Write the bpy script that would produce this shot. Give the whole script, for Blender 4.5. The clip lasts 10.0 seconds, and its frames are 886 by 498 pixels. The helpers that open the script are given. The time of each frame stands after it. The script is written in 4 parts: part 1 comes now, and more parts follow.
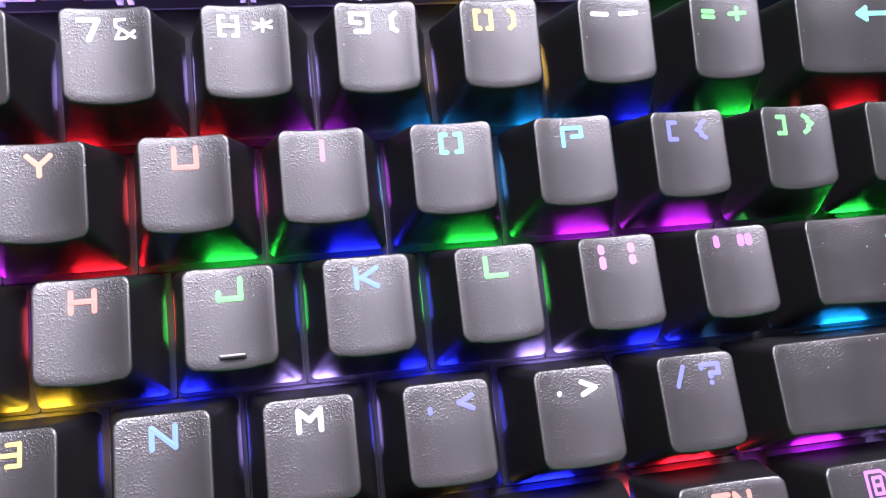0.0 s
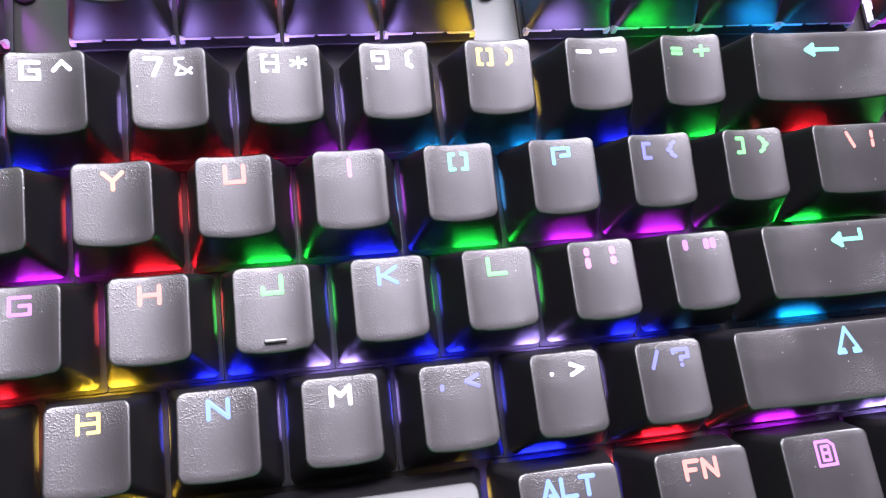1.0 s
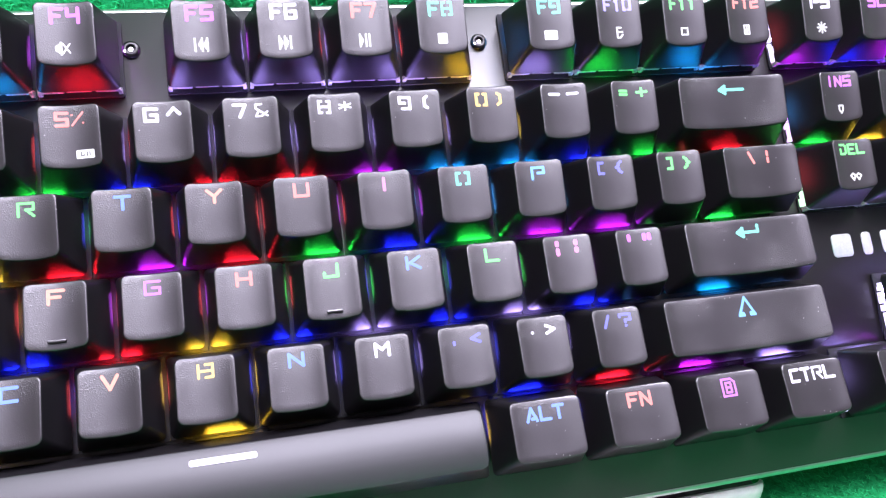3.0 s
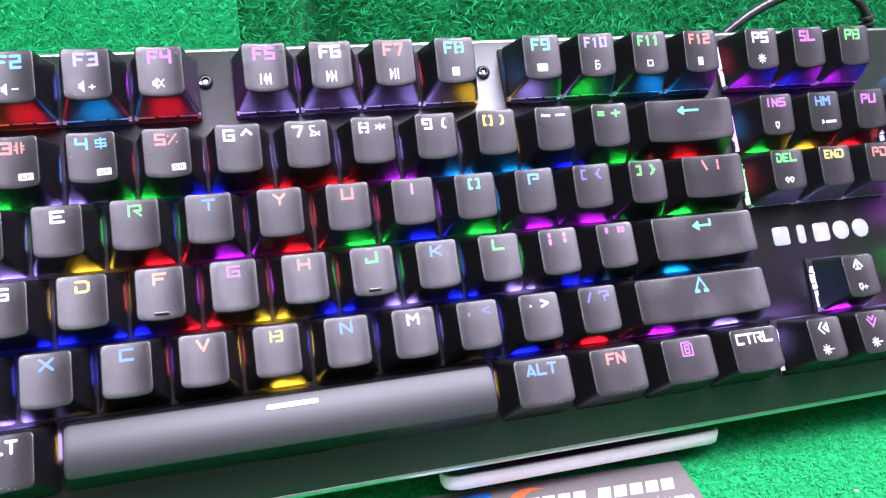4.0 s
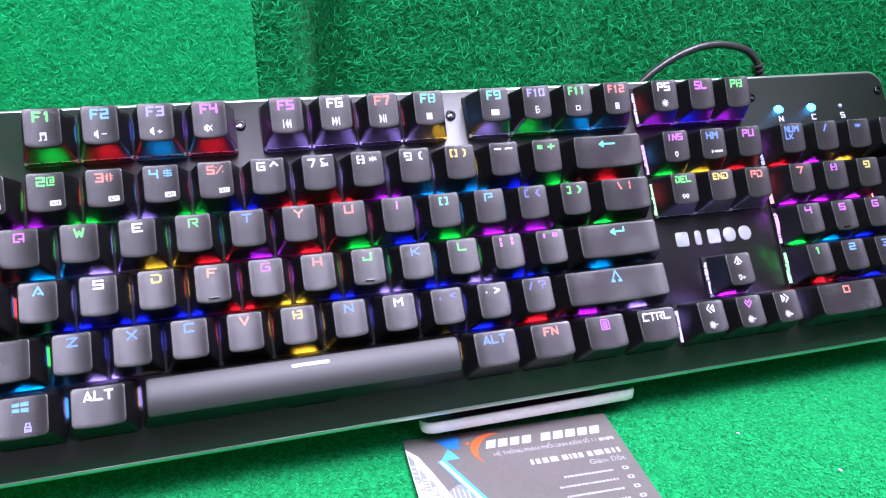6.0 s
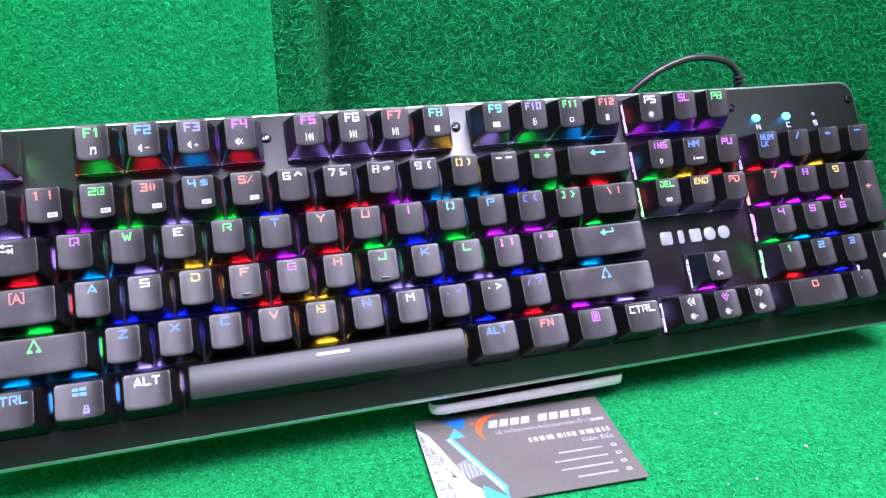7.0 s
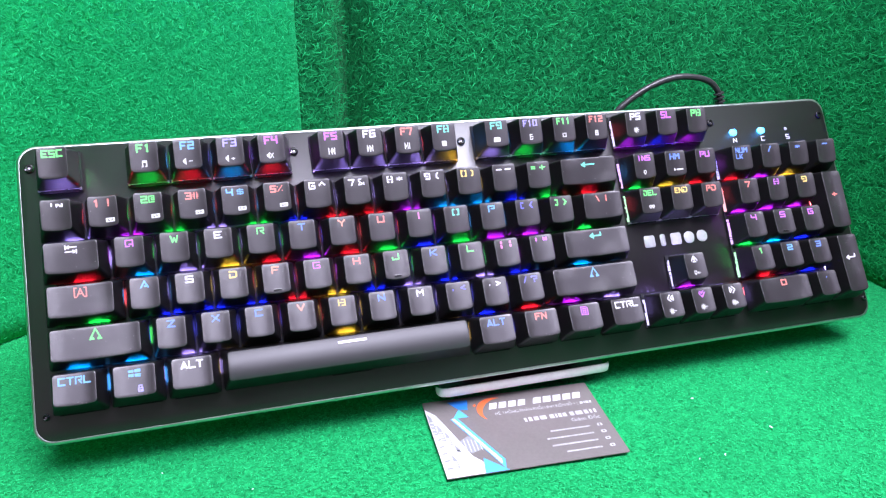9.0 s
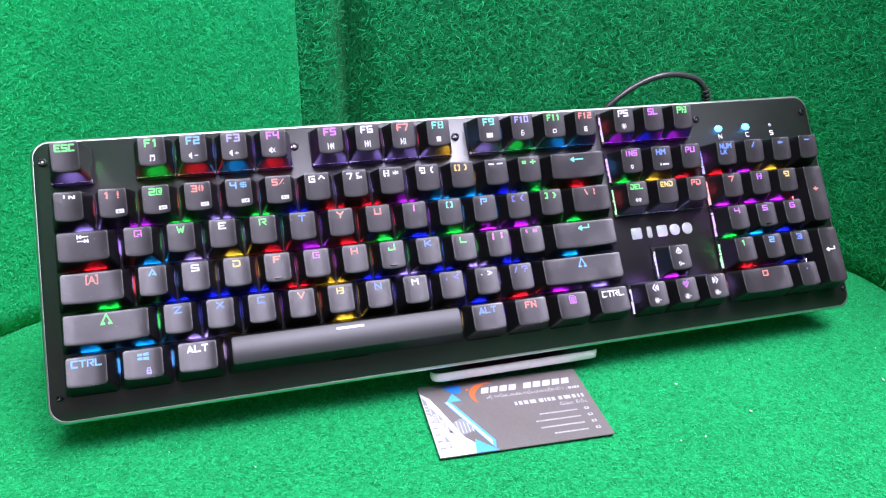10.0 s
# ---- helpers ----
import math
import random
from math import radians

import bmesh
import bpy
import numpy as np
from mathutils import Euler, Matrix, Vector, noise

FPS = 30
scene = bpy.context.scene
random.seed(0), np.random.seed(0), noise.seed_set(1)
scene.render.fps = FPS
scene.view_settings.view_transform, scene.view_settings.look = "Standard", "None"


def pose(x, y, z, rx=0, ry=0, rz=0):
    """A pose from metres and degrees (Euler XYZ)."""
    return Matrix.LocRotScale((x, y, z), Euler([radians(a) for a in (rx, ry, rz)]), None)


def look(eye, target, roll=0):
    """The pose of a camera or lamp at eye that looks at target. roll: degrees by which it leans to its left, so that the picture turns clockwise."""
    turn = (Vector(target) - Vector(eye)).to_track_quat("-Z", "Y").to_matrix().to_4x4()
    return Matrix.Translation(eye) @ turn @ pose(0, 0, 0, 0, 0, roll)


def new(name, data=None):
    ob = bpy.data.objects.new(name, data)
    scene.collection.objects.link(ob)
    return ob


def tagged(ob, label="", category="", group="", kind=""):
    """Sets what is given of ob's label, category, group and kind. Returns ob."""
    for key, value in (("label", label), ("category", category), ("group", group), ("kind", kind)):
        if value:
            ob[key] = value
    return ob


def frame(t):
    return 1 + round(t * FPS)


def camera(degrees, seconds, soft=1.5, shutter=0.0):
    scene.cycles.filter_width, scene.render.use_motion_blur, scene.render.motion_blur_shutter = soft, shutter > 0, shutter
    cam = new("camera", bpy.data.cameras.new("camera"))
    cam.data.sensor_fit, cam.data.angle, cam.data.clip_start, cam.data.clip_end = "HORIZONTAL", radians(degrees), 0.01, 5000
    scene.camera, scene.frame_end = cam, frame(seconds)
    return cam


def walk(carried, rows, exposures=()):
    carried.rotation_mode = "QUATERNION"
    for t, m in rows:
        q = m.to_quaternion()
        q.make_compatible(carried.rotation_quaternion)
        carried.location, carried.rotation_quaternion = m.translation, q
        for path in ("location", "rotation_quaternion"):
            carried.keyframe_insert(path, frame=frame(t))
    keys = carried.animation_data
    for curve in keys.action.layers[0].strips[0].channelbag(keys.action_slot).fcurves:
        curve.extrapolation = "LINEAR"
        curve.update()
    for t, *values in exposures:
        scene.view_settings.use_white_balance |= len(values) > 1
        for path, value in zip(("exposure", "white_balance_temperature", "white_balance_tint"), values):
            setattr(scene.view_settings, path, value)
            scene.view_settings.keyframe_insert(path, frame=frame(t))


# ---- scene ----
cam = camera(61.0, 10.0, soft=1.2)
ROWS = [
    (0.0, -0.0463, -0.1094, 0.1235, 63.21, -0.61, -11.26),
    (0.5, -0.0509, -0.1185, 0.1249, 64.45, -0.63, -11.76),
    (1.0, -0.0524, -0.1272, 0.1293, 64.80, -0.60, -11.71),
    (1.5, -0.0570, -0.1355, 0.1345, 64.40, -0.83, -12.31),
    (2.0, -0.0630, -0.1428, 0.1411, 63.67, -1.21, -13.01),
    (3.5, -0.0789, -0.1831, 0.1599, 63.37, -1.20, -14.49),
    (4.0, -0.0901, -0.2042, 0.1690, 63.67, -1.29, -15.34),
    (4.5, -0.0927, -0.2259, 0.1746, 64.03, -1.30, -17.08),
    (5.0, -0.1028, -0.2390, 0.1860, 64.38, -1.39, -17.02),
    (5.5, -0.1041, -0.2538, 0.1905, 64.90, -1.52, -16.70),
    (7.0, -0.1201, -0.2953, 0.2169, 63.70, -1.52, -17.08),
    (7.5, -0.1245, -0.3001, 0.2204, 64.31, -1.80, -17.36),
    (8.0, -0.1232, -0.3089, 0.2263, 63.72, -1.52, -17.02),
    (8.5, -0.1276, -0.3193, 0.2324, 63.42, -1.81, -17.14),
    (9.0, -0.1318, -0.3315, 0.2374, 63.56, -1.52, -16.57),
    (9.5, -0.1326, -0.3377, 0.2414, 63.00, -1.79, -16.35),
    (10.0, -0.1328, -0.3479, 0.2434, 63.14, -1.58, -16.40),
]
EXPOSURES = [(0.0, 1.1, 6400, 16), (1.0, 1.22, 6420, 14), (1.5, 1.47, 6420, 14), (2.0, 1.28, 6400, 14.5), (3.5, 0.94, 6130, 21.5), (4.0, 0.91, 6130, 21.5), (4.5, 1.11, 6130, 21.5), (5.0, 1.2, 5930, 22), (5.5, 0.85, 5930, 21), (7.0, 0.57, 5930, 21), (7.5, 0.72, 5930, 21), (8.5, 0.69, 5980, 21), (9.0, 0.69, 6030, 20), (10.0, 0.55, 6080, 20)]
walk(cam, [(t, pose(*r)) for t, *r in ROWS], EXPOSURES)

# ---------------------------------------------------------------- light
world = bpy.data.worlds.new("room_light")
scene.world = world
world.use_nodes = True
world.node_tree.nodes["Background"].inputs[0].default_value = (0.9, 0.95, 1.0, 1)
world.node_tree.nodes["Background"].inputs[1].default_value = 0.05


def area_lamp(name, eye, target, sx, sy, watts, colour):
    data = bpy.data.lights.new(name, "AREA")
    data.shape, data.size, data.size_y, data.energy, data.color = "RECTANGLE", sx, sy, watts, colour
    ob = new(name, data)
    ob.matrix_world = look(eye, target)
    return ob


# both lamps are unseen, set by the shadows and reflections they leave
area_lamp("ceiling_lamp", (0.16, -1.14, 1.85), (0.16, -1.14, 0.0), 2.3, 1.34, 10.2, (1.0, 0.87, 1.18))
area_lamp("overhead_lamp", (0.22, -0.38, 1.6), (0.0, -0.05, 0.0), 1.45, 0.66, 50.0, (0.97, 0.95, 1.05))


# ---------------------------------------------------------------- materials
def shader(name):
    m = bpy.data.materials.new(name)
    m.use_nodes = True
    return m, m.node_tree, m.node_tree.nodes["Principled BSDF"]


def node(tree, kind, **inputs):
    n = tree.nodes.new(kind)
    for key, value in inputs.items():
        n.inputs[key.replace("_", " ")].default_value = value
    return n


def grained(name, colour, rough, metal=0.0, scale=900.0, spread=0.25, bump=0.15, depth=0.0002, big=25.0, gloss=0.5, ior=1.5, worn=False):
    """A surface with fine grain, large blotches of wear and a fine relief; lengths in metres."""
    m, tree, b = shader(name)
    link = tree.links.new
    where = node(tree, "ShaderNodeTexCoord")
    fine = node(tree, "ShaderNodeTexNoise", Scale=scale, Detail=3.0)
    wide = node(tree, "ShaderNodeTexNoise", Scale=big, Detail=4.0)
    for n in (fine, wide):
        link(where.outputs["Object"], n.inputs["Vector"])
    both = node(tree, "ShaderNodeMath")
    both.operation = "ADD"
    link(fine.outputs["Fac"], both.inputs[0])
    link(wide.outputs["Fac"], both.inputs[1])
    ramp = node(tree, "ShaderNodeMapRange")
    ramp.inputs["From Min"].default_value, ramp.inputs["From Max"].default_value = 0.6, 1.4
    ramp.inputs["To Min"].default_value, ramp.inputs["To Max"].default_value = 1 - spread, 1 + spread
    link(both.outputs[0], ramp.inputs["Value"])
    mix = node(tree, "ShaderNodeVectorMath")
    mix.operation = "SCALE"
    mix.inputs[0].default_value = colour
    link(ramp.outputs[0], mix.inputs["Scale"])
    link(mix.outputs[0], b.inputs["Base Color"])
    rr = node(tree, "ShaderNodeMapRange")
    rr.inputs["To Min"].default_value, rr.inputs["To Max"].default_value = rough - 0.08, rough + 0.1
    link(wide.outputs["Fac"], rr.inputs["Value"])
    link(rr.outputs[0], b.inputs["Roughness"])
    b.inputs["Metallic"].default_value = metal
    b.inputs["Specular IOR Level"].default_value = gloss
    b.inputs["IOR"].default_value = ior
    if bump:
        bm_ = node(tree, "ShaderNodeBump", Strength=bump, Distance=depth)
        link(fine.outputs["Fac"], bm_.inputs["Height"])
        link(bm_.outputs[0], b.inputs["Normal"])
        if worn:
            # single raised specks instead of an even grain
            speck = node(tree, "ShaderNodeMapRange")
            speck.inputs["From Min"].default_value, speck.inputs["From Max"].default_value = 0.48, 0.82
            link(fine.outputs["Fac"], speck.inputs["Value"])
            link(speck.outputs[0], bm_.inputs["Height"])
            fine.inputs["Detail"].default_value = 1.0
            # grain rubbed smooth in patches
            rub = node(tree, "ShaderNodeMapRange")
            rub.inputs["From Min"].default_value, rub.inputs["From Max"].default_value = 0.42, 0.62
            rub.inputs["To Min"].default_value, rub.inputs["To Max"].default_value = 0.05, bump
            link(wide.outputs["Fac"], rub.inputs["Value"])
            link(rub.outputs[0], bm_.inputs["Strength"])
            # pale specks of dust lying on it
            dust = node(tree, "ShaderNodeTexVoronoi", Scale=620.0)
            link(where.outputs["Object"], dust.inputs["Vector"])
            dot = node(tree, "ShaderNodeMapRange")
            dot.inputs["From Min"].default_value, dot.inputs["From Max"].default_value = 0.05, 0.11
            dot.inputs["To Min"].default_value, dot.inputs["To Max"].default_value = 1.0, 0.0
            link(dust.outputs["Distance"], dot.inputs["Value"])
            few = node(tree, "ShaderNodeSeparateColor")
            link(dust.outputs["Color"], few.inputs[0])
            some = node(tree, "ShaderNodeMath")
            some.operation = "GREATER_THAN"
            some.inputs[1].default_value = 0.72
            link(few.outputs[0], some.inputs[0])
            both_ = node(tree, "ShaderNodeMath")
            both_.operation = "MULTIPLY"
            link(dot.outputs[0], both_.inputs[0])
            link(some.outputs[0], both_.inputs[1])
            dusted = node(tree, "ShaderNodeMix")
            dusted.data_type = "RGBA"
            link(both_.outputs[0], dusted.inputs["Factor"])
            link(mix.outputs[0], dusted.inputs[6])
            dusted.inputs[7].default_value = (0.34, 0.33, 0.33, 1)
            link(dusted.outputs[2], b.inputs["Base Color"])
    return m


def glowing(name, colour, strength):
    m, tree, b = shader(name)
    b.inputs["Base Color"].default_value = tuple(0.12 * a for a in colour) + (1,)
    b.inputs["Roughness"].default_value = 0.5
    b.inputs["Emission Color"].default_value = (*colour, 1)
    b.inputs["Emission Strength"].default_value = strength
    return m


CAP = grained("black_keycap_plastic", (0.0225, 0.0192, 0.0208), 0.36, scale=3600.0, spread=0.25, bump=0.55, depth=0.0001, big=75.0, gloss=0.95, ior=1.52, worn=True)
# the cap sides: smoother plastic, with their shade put into a darker colour
CAP_SIDE = grained("smooth_shaded_keycap_plastic", (0.009, 0.0082, 0.0094), 0.42, scale=2600.0, spread=0.2, bump=0.08, depth=0.00005, big=60.0, gloss=0.3, ior=1.5)
CAP_SATIN = grained("satin_black_keycap_plastic", (0.0165, 0.0155, 0.0175), 0.56, scale=5200.0, spread=0.2, bump=0.22, depth=0.00004, big=9.0, gloss=0.9, ior=1.52)
PLATE = grained("dark_sandblasted_metal", (0.0065, 0.0056, 0.0053), 0.36, scale=2600.0, spread=0.2, bump=0.15, depth=0.00008, big=14.0, gloss=0.85, ior=1.5)
CHAMFER = grained("bare_bright_aluminium", (0.52, 0.58, 0.53), 0.34, metal=1.0, scale=400.0, spread=0.1, bump=0.05)
CASE = grained("black_case_plastic", (0.018, 0.018, 0.02), 0.5, scale=1200.0, bump=0.2)
STEEL = grained("bare_screw_steel", (0.4, 0.4, 0.42), 0.25, metal=1.0, scale=800.0, bump=0.1)
HOLE = grained("black_oxide_screw", (0.004, 0.004, 0.004), 0.3, gloss=0.35, scale=800.0, bump=0.0)
WHITE_INK = grained("white_ink", (0.82, 0.82, 0.84), 0.5, scale=2000.0, spread=0.06, bump=0.0)
LOGO = grained("pale_grey_print", (0.4, 0.42, 0.4), 0.35, scale=1500.0, spread=0.15, bump=0.05)
CABLE_END = grained("grey_rubber_sleeve", (0.1, 0.105, 0.1), 0.42, scale=900.0, bump=0.1)
CABLE = grained("black_rubber_cable", (0.035, 0.036, 0.036), 0.3, scale=900.0, bump=0.1)
# the shade behind the stand's lip, put into a dark violet colour
STAND_SHADED = grained("shaded_violet_stand_plastic", (0.09, 0.035, 0.07), 0.3, scale=500.0, spread=0.1, bump=0.03)
STAND = grained("pale_stand_plastic", (0.84, 0.78, 0.78), 0.35, scale=500.0, spread=0.08, bump=0.05)
# unseen walls: pale ones brighten reflections on the plate, grey ones keep bounce low
REFLECTOR_PAINT = grained("pale_reflector_paint", (0.3, 0.27, 0.24), 0.8, scale=60.0, spread=0.08, bump=0.1, depth=0.002, big=3.0)
WALL_PAINT = grained("grey_wall_paint", (0.07, 0.07, 0.072), 0.8, scale=60.0, spread=0.08, bump=0.1, depth=0.002, big=3.0)
CARD_DARK = grained("grey_card_print", (0.17, 0.155, 0.145), 0.34, scale=700.0, spread=0.1, bump=0.03, big=40.0)
CARD_WHITE = grained("white_card_print", (0.62, 0.635, 0.65), 0.35, scale=700.0, spread=0.12, bump=0.02, big=120.0)
CARD_PRINT = grained("thin_white_card_print", (0.5, 0.5, 0.5), 0.35, scale=900.0, spread=0.2, bump=0.0)
CARD_GREY = grained("pale_grey_card_print", (0.27, 0.28, 0.29), 0.35, scale=700.0, spread=0.1, bump=0.02)
CARD_BLUE = grained("blue_card_print", (0.03, 0.2, 0.62), 0.35, scale=700.0, spread=0.12, bump=0.02)
CARD_SKY = grained("sky_blue_card_print", (0.1, 0.42, 0.8), 0.35, scale=700.0, spread=0.12, bump=0.02)
CARD_ORANGE = grained("orange_card_print", (0.75, 0.16, 0.05), 0.35, scale=700.0, spread=0.12, bump=0.02)


def felt(name, dark, light, scale):
    m, tree, b = shader(name)
    link = tree.links.new
    where = node(tree, "ShaderNodeTexCoord")
    curl = node(tree, "ShaderNodeTexNoise", Scale=scale, Detail=5.0, Roughness=0.65, Distortion=1.4)
    wide = node(tree, "ShaderNodeTexNoise", Scale=9.0, Detail=3.0)
    for n in (curl, wide):
        link(where.outputs["Object"], n.inputs["Vector"])
    ramp = node(tree, "ShaderNodeValToRGB")
    ramp.color_ramp.elements[0].position, ramp.color_ramp.elements[1].position = 0.36, 0.66
    ramp.color_ramp.elements[0].color, ramp.color_ramp.elements[1].color = (*dark, 1), (*light, 1)
    link(curl.outputs["Fac"], ramp.inputs["Fac"])
    rng = node(tree, "ShaderNodeMapRange")
    rng.inputs["To Min"].default_value, rng.inputs["To Max"].default_value = 0.82, 1.18
    link(wide.outputs["Fac"], rng.inputs["Value"])
    mix = node(tree, "ShaderNodeVectorMath")
    mix.operation = "SCALE"
    link(ramp.outputs[0], mix.inputs[0])
    link(rng.outputs[0], mix.inputs["Scale"])
    link(mix.outputs[0], b.inputs["Base Color"])
    b.inputs["Roughness"].default_value = 0.95
    b.inputs["Specular IOR Level"].default_value = 0.1
    b.inputs["Sheen Weight"].default_value = 0.1
    b.inputs["Sheen Tint"].default_value = (0.3, 0.9, 0.5, 1)
    bump = node(tree, "ShaderNodeBump", Strength=0.8, Distance=0.0012)
    link(curl.outputs["Fac"], bump.inputs["Height"])
    link(bump.outputs[0], b.inputs["Normal"])
    return m


# one green felt: the backdrop's shaded and lit parts put into two colours
FELT_SHADED = felt("shaded_green_felt", (0.002, 0.085, 0.022), (0.01, 0.34, 0.095), 300.0)
FELT_LIT = felt("lit_green_felt", (0.004, 0.27, 0.07), (0.012, 0.56, 0.168), 330.0)
FELT_FLOOR = felt("floor_green_felt", (0.003, 0.17, 0.045), (0.012, 0.45, 0.128), 420.0)


def fibre(name, low, high):
    m, tree, b = shader(name)
    ramp = node(tree, "ShaderNodeValToRGB")
    ramp.color_ramp.elements[0].color, ramp.color_ramp.elements[1].color = (*low, 1), (*high, 1)
    geo = node(tree, "ShaderNodeNewGeometry")
    tree.links.new(geo.outputs["Random Per Island"], ramp.inputs["Fac"])
    tree.links.new(ramp.outputs[0], b.inputs["Base Color"])
    b.inputs["Roughness"].default_value = 0.8
    b.inputs["Specular IOR Level"].default_value = 0.12
    return m


# the pile repeats the shaded and lit colours of the backdrop
FIBRE_SHADED = fibre("shaded_green_felt_fibre", (0.003, 0.13, 0.034), (0.02, 0.58, 0.17))
FIBRE_FLOOR = fibre("floor_felt_fibre", (0.004, 0.2, 0.054), (0.03, 0.64, 0.2))
FIBRE_LIT = fibre("lit_green_felt_fibre", (0.006, 0.36, 0.095), (0.028, 0.74, 0.24))

# the colours of the backlight, key by key
GLOW = {
    "g": (0.005, 1.0, 0.07), "c": (0.005, 0.36, 1.0), "b": (0.012, 0.02, 1.0), "m": (0.62, 0.02, 1.0), "r": (1.0, 0.012, 0.025),
    "w": (0.45, 0.32, 1.0), "y": (1.0, 0.62, 0.03), "p": (1.0, 0.1, 0.7), "o": (1.0, 0.13, 0.05), "t": (0.01, 0.75, 0.6), "v": (0.14, 0.09, 1.0), "i": (0.05, 0.03, 1.0),
}


def pale(c, k=0.22):
    return tuple(a + (1 - a) * k for a in c)


LEGEND = {k: glowing("backlit_legend_" + k, pale({"b": (0.06, 0.22, 1.0), "r": (1.0, 0.1, 0.06), "o": (1.0, 0.22, 0.1), "i": (0.16, 0.17, 0.85)}.get(k, c), {"w": 0.76, "b": 0.14, "v": 0.32, "i": 0.08}.get(k, 0.2)), 1.0 if k == "w" else 0.7 if k == "i" else 0.86) for k, c in GLOW.items()}
LED = {k: glowing("backlight_diode_" + k, c, 52.0) for k, c in GLOW.items()}
ICON_WHITE = glowing("backlit_sign_white", (0.95, 0.95, 1.0), 0.62)
# glow for strips added under the caps to light the neighbouring sides
LEAK = {k: glowing("leak_strip_" + k, pale(c, 0.08), 15.0) for k, c in GLOW.items()}
# pale plastic that glows by itself in place of the diode light on it
BARE = {k: glowing("self_lit_edge_" + k, pale(c, 0.5), 0.9) for k, c in GLOW.items()}
LAMP_BLUE = glowing("indicator_blue", (0.04, 0.42, 1.0), 9.0)


# clear housings, coloured dark for the shade in the gaps between keys
def housing():
    m, tree, b = shader("shaded_switch_housing")
    b.inputs["Base Color"].default_value = (0.02, 0.02, 0.022, 1)
    b.inputs["Roughness"].default_value = 0.7
    b.inputs["Specular IOR Level"].default_value = 0.12
    return m


HOUSING = housing()
RIM_PALE = grained("milky_inner_plastic", (0.26, 0.245, 0.27), 0.5, scale=900.0, spread=0.3, bump=0.1, gloss=0.3)
# the same milky plastic with the shade at the cap's foot in its colour
RIM_SHADED = grained("shaded_inner_plastic", (0.03, 0.029, 0.032), 0.7, scale=900.0, spread=0.1, bump=0.1, gloss=0.15)


# ---------------------------------------------------------------- mesh helpers
def mesh_of(name, bm, material, smooth=False):
    bmesh.ops.recalc_face_normals(bm, faces=bm.faces)
    me = bpy.data.meshes.new(name)
    bm.to_mesh(me)
    bm.free()
    if material:
        me.materials.append(material)
    if smooth:
        me.polygons.foreach_set("use_smooth", [True] * len(me.polygons))
        me.set_sharp_from_angle(angle=radians(50))
    return me


def part(name, bm, material, parent, label="", smooth=False):
    ob = new(name, mesh_of(name, bm, material, smooth) if isinstance(bm, bmesh.types.BMesh) else bm)
    ob.parent = parent
    return tagged(ob, label)


def block(bm, x0, y0, z0, x1, y1, z1, bevel=0.0, segments=2):
    made = bmesh.ops.create_cube(bm, size=1, matrix=Matrix.LocRotScale(((x0 + x1) / 2, (y0 + y1) / 2, (z0 + z1) / 2), None, (x1 - x0, y1 - y0, z1 - z0)))
    if bevel:
        edges = list({e for v in made["verts"] for e in v.link_edges})
        bmesh.ops.bevel(bm, geom=edges, offset=bevel, segments=segments, affect="EDGES", profile=0.6)
    return bm


def outline(x0, y0, x1, y1, r, corner=4, along=4):
    """A rounded rectangle, counter-clockwise, with points along its long sides too."""
    pts = []
    centres = ((x1 - r, y0 + r, -90), (x1 - r, y1 - r, 0), (x0 + r, y1 - r, 90), (x0 + r, y0 + r, 180))
    for i, (cx, cy, a0) in enumerate(centres):
        arc = [(cx + r * math.cos(radians(a0 + 90 * k / corner)), cy + r * math.sin(radians(a0 + 90 * k / corner))) for k in range(corner + 1)]
        pts += arc
        nx, ny, na = centres[(i + 1) % 4]
        end = (nx + r * math.cos(radians(na)), ny + r * math.sin(radians(na)))
        pts += [(arc[-1][0] + (end[0] - arc[-1][0]) * k / along, arc[-1][1] + (end[1] - arc[-1][1]) * k / along) for k in range(1, along)]
    return pts


def loft(bm, loops, close_first=False, close_last=True):
    rings = [[bm.verts.new(p) for p in loop] for loop in loops]
    for a, b in zip(rings, rings[1:]):
        for i in range(len(a)):
            j = (i + 1) % len(a)
            bm.faces.new((a[i], a[j], b[j], b[i]))
    if close_last:
        bm.faces.new(rings[-1])
    if close_first:
        bm.faces.new(rings[0][::-1])
    return rings


def slab(x0, y0, x1, y1, z0, z1, r, edge=0.0003, corner=8):
    bm = bmesh.new()
    loops = []
    for inset, z in ((0, z0), (0, z1 - edge), (edge, z1)):
        loops.append([(x, y, z) for x, y in outline(x0 + inset, y0 + inset, x1 - inset, y1 - inset, r - inset, corner, 2)])
    loft(bm, loops, True, True)
    return bm


def disc(bm, x, y, z0, z1, r, n=20):
    loft(bm, [[(x + r * k * math.cos(2 * math.pi * i / n), y + r * k * math.sin(2 * math.pi * i / n), z) for i in range(n)] for k, z in ((1, z0), (1, z1 - 0.0001), (0.9, z1))])
    return bm


def tube(bm, points, r, n=12):
    rings = []
    pts = [Vector(p) for p in points]
    for i, p in enumerate(pts):
        way = (pts[min(i + 1, len(pts) - 1)] - pts[max(i - 1, 0)]).normalized()
        side = way.cross(Vector((0, 1, 0.2))).normalized()
        up = way.cross(side)
        rad = r[i] if isinstance(r, list) else r
        rings.append([p + rad * (side * math.cos(2 * math.pi * k / n) + up * math.sin(2 * math.pi * k / n)) for k in range(n)])
    loft(bm, rings, True, True)
    return bm


# ---------------------------------------------------------------- the felt stage
BACK, LEFT, RIGHT, FLOOR = 0.108, -0.314, 0.297, -0.008


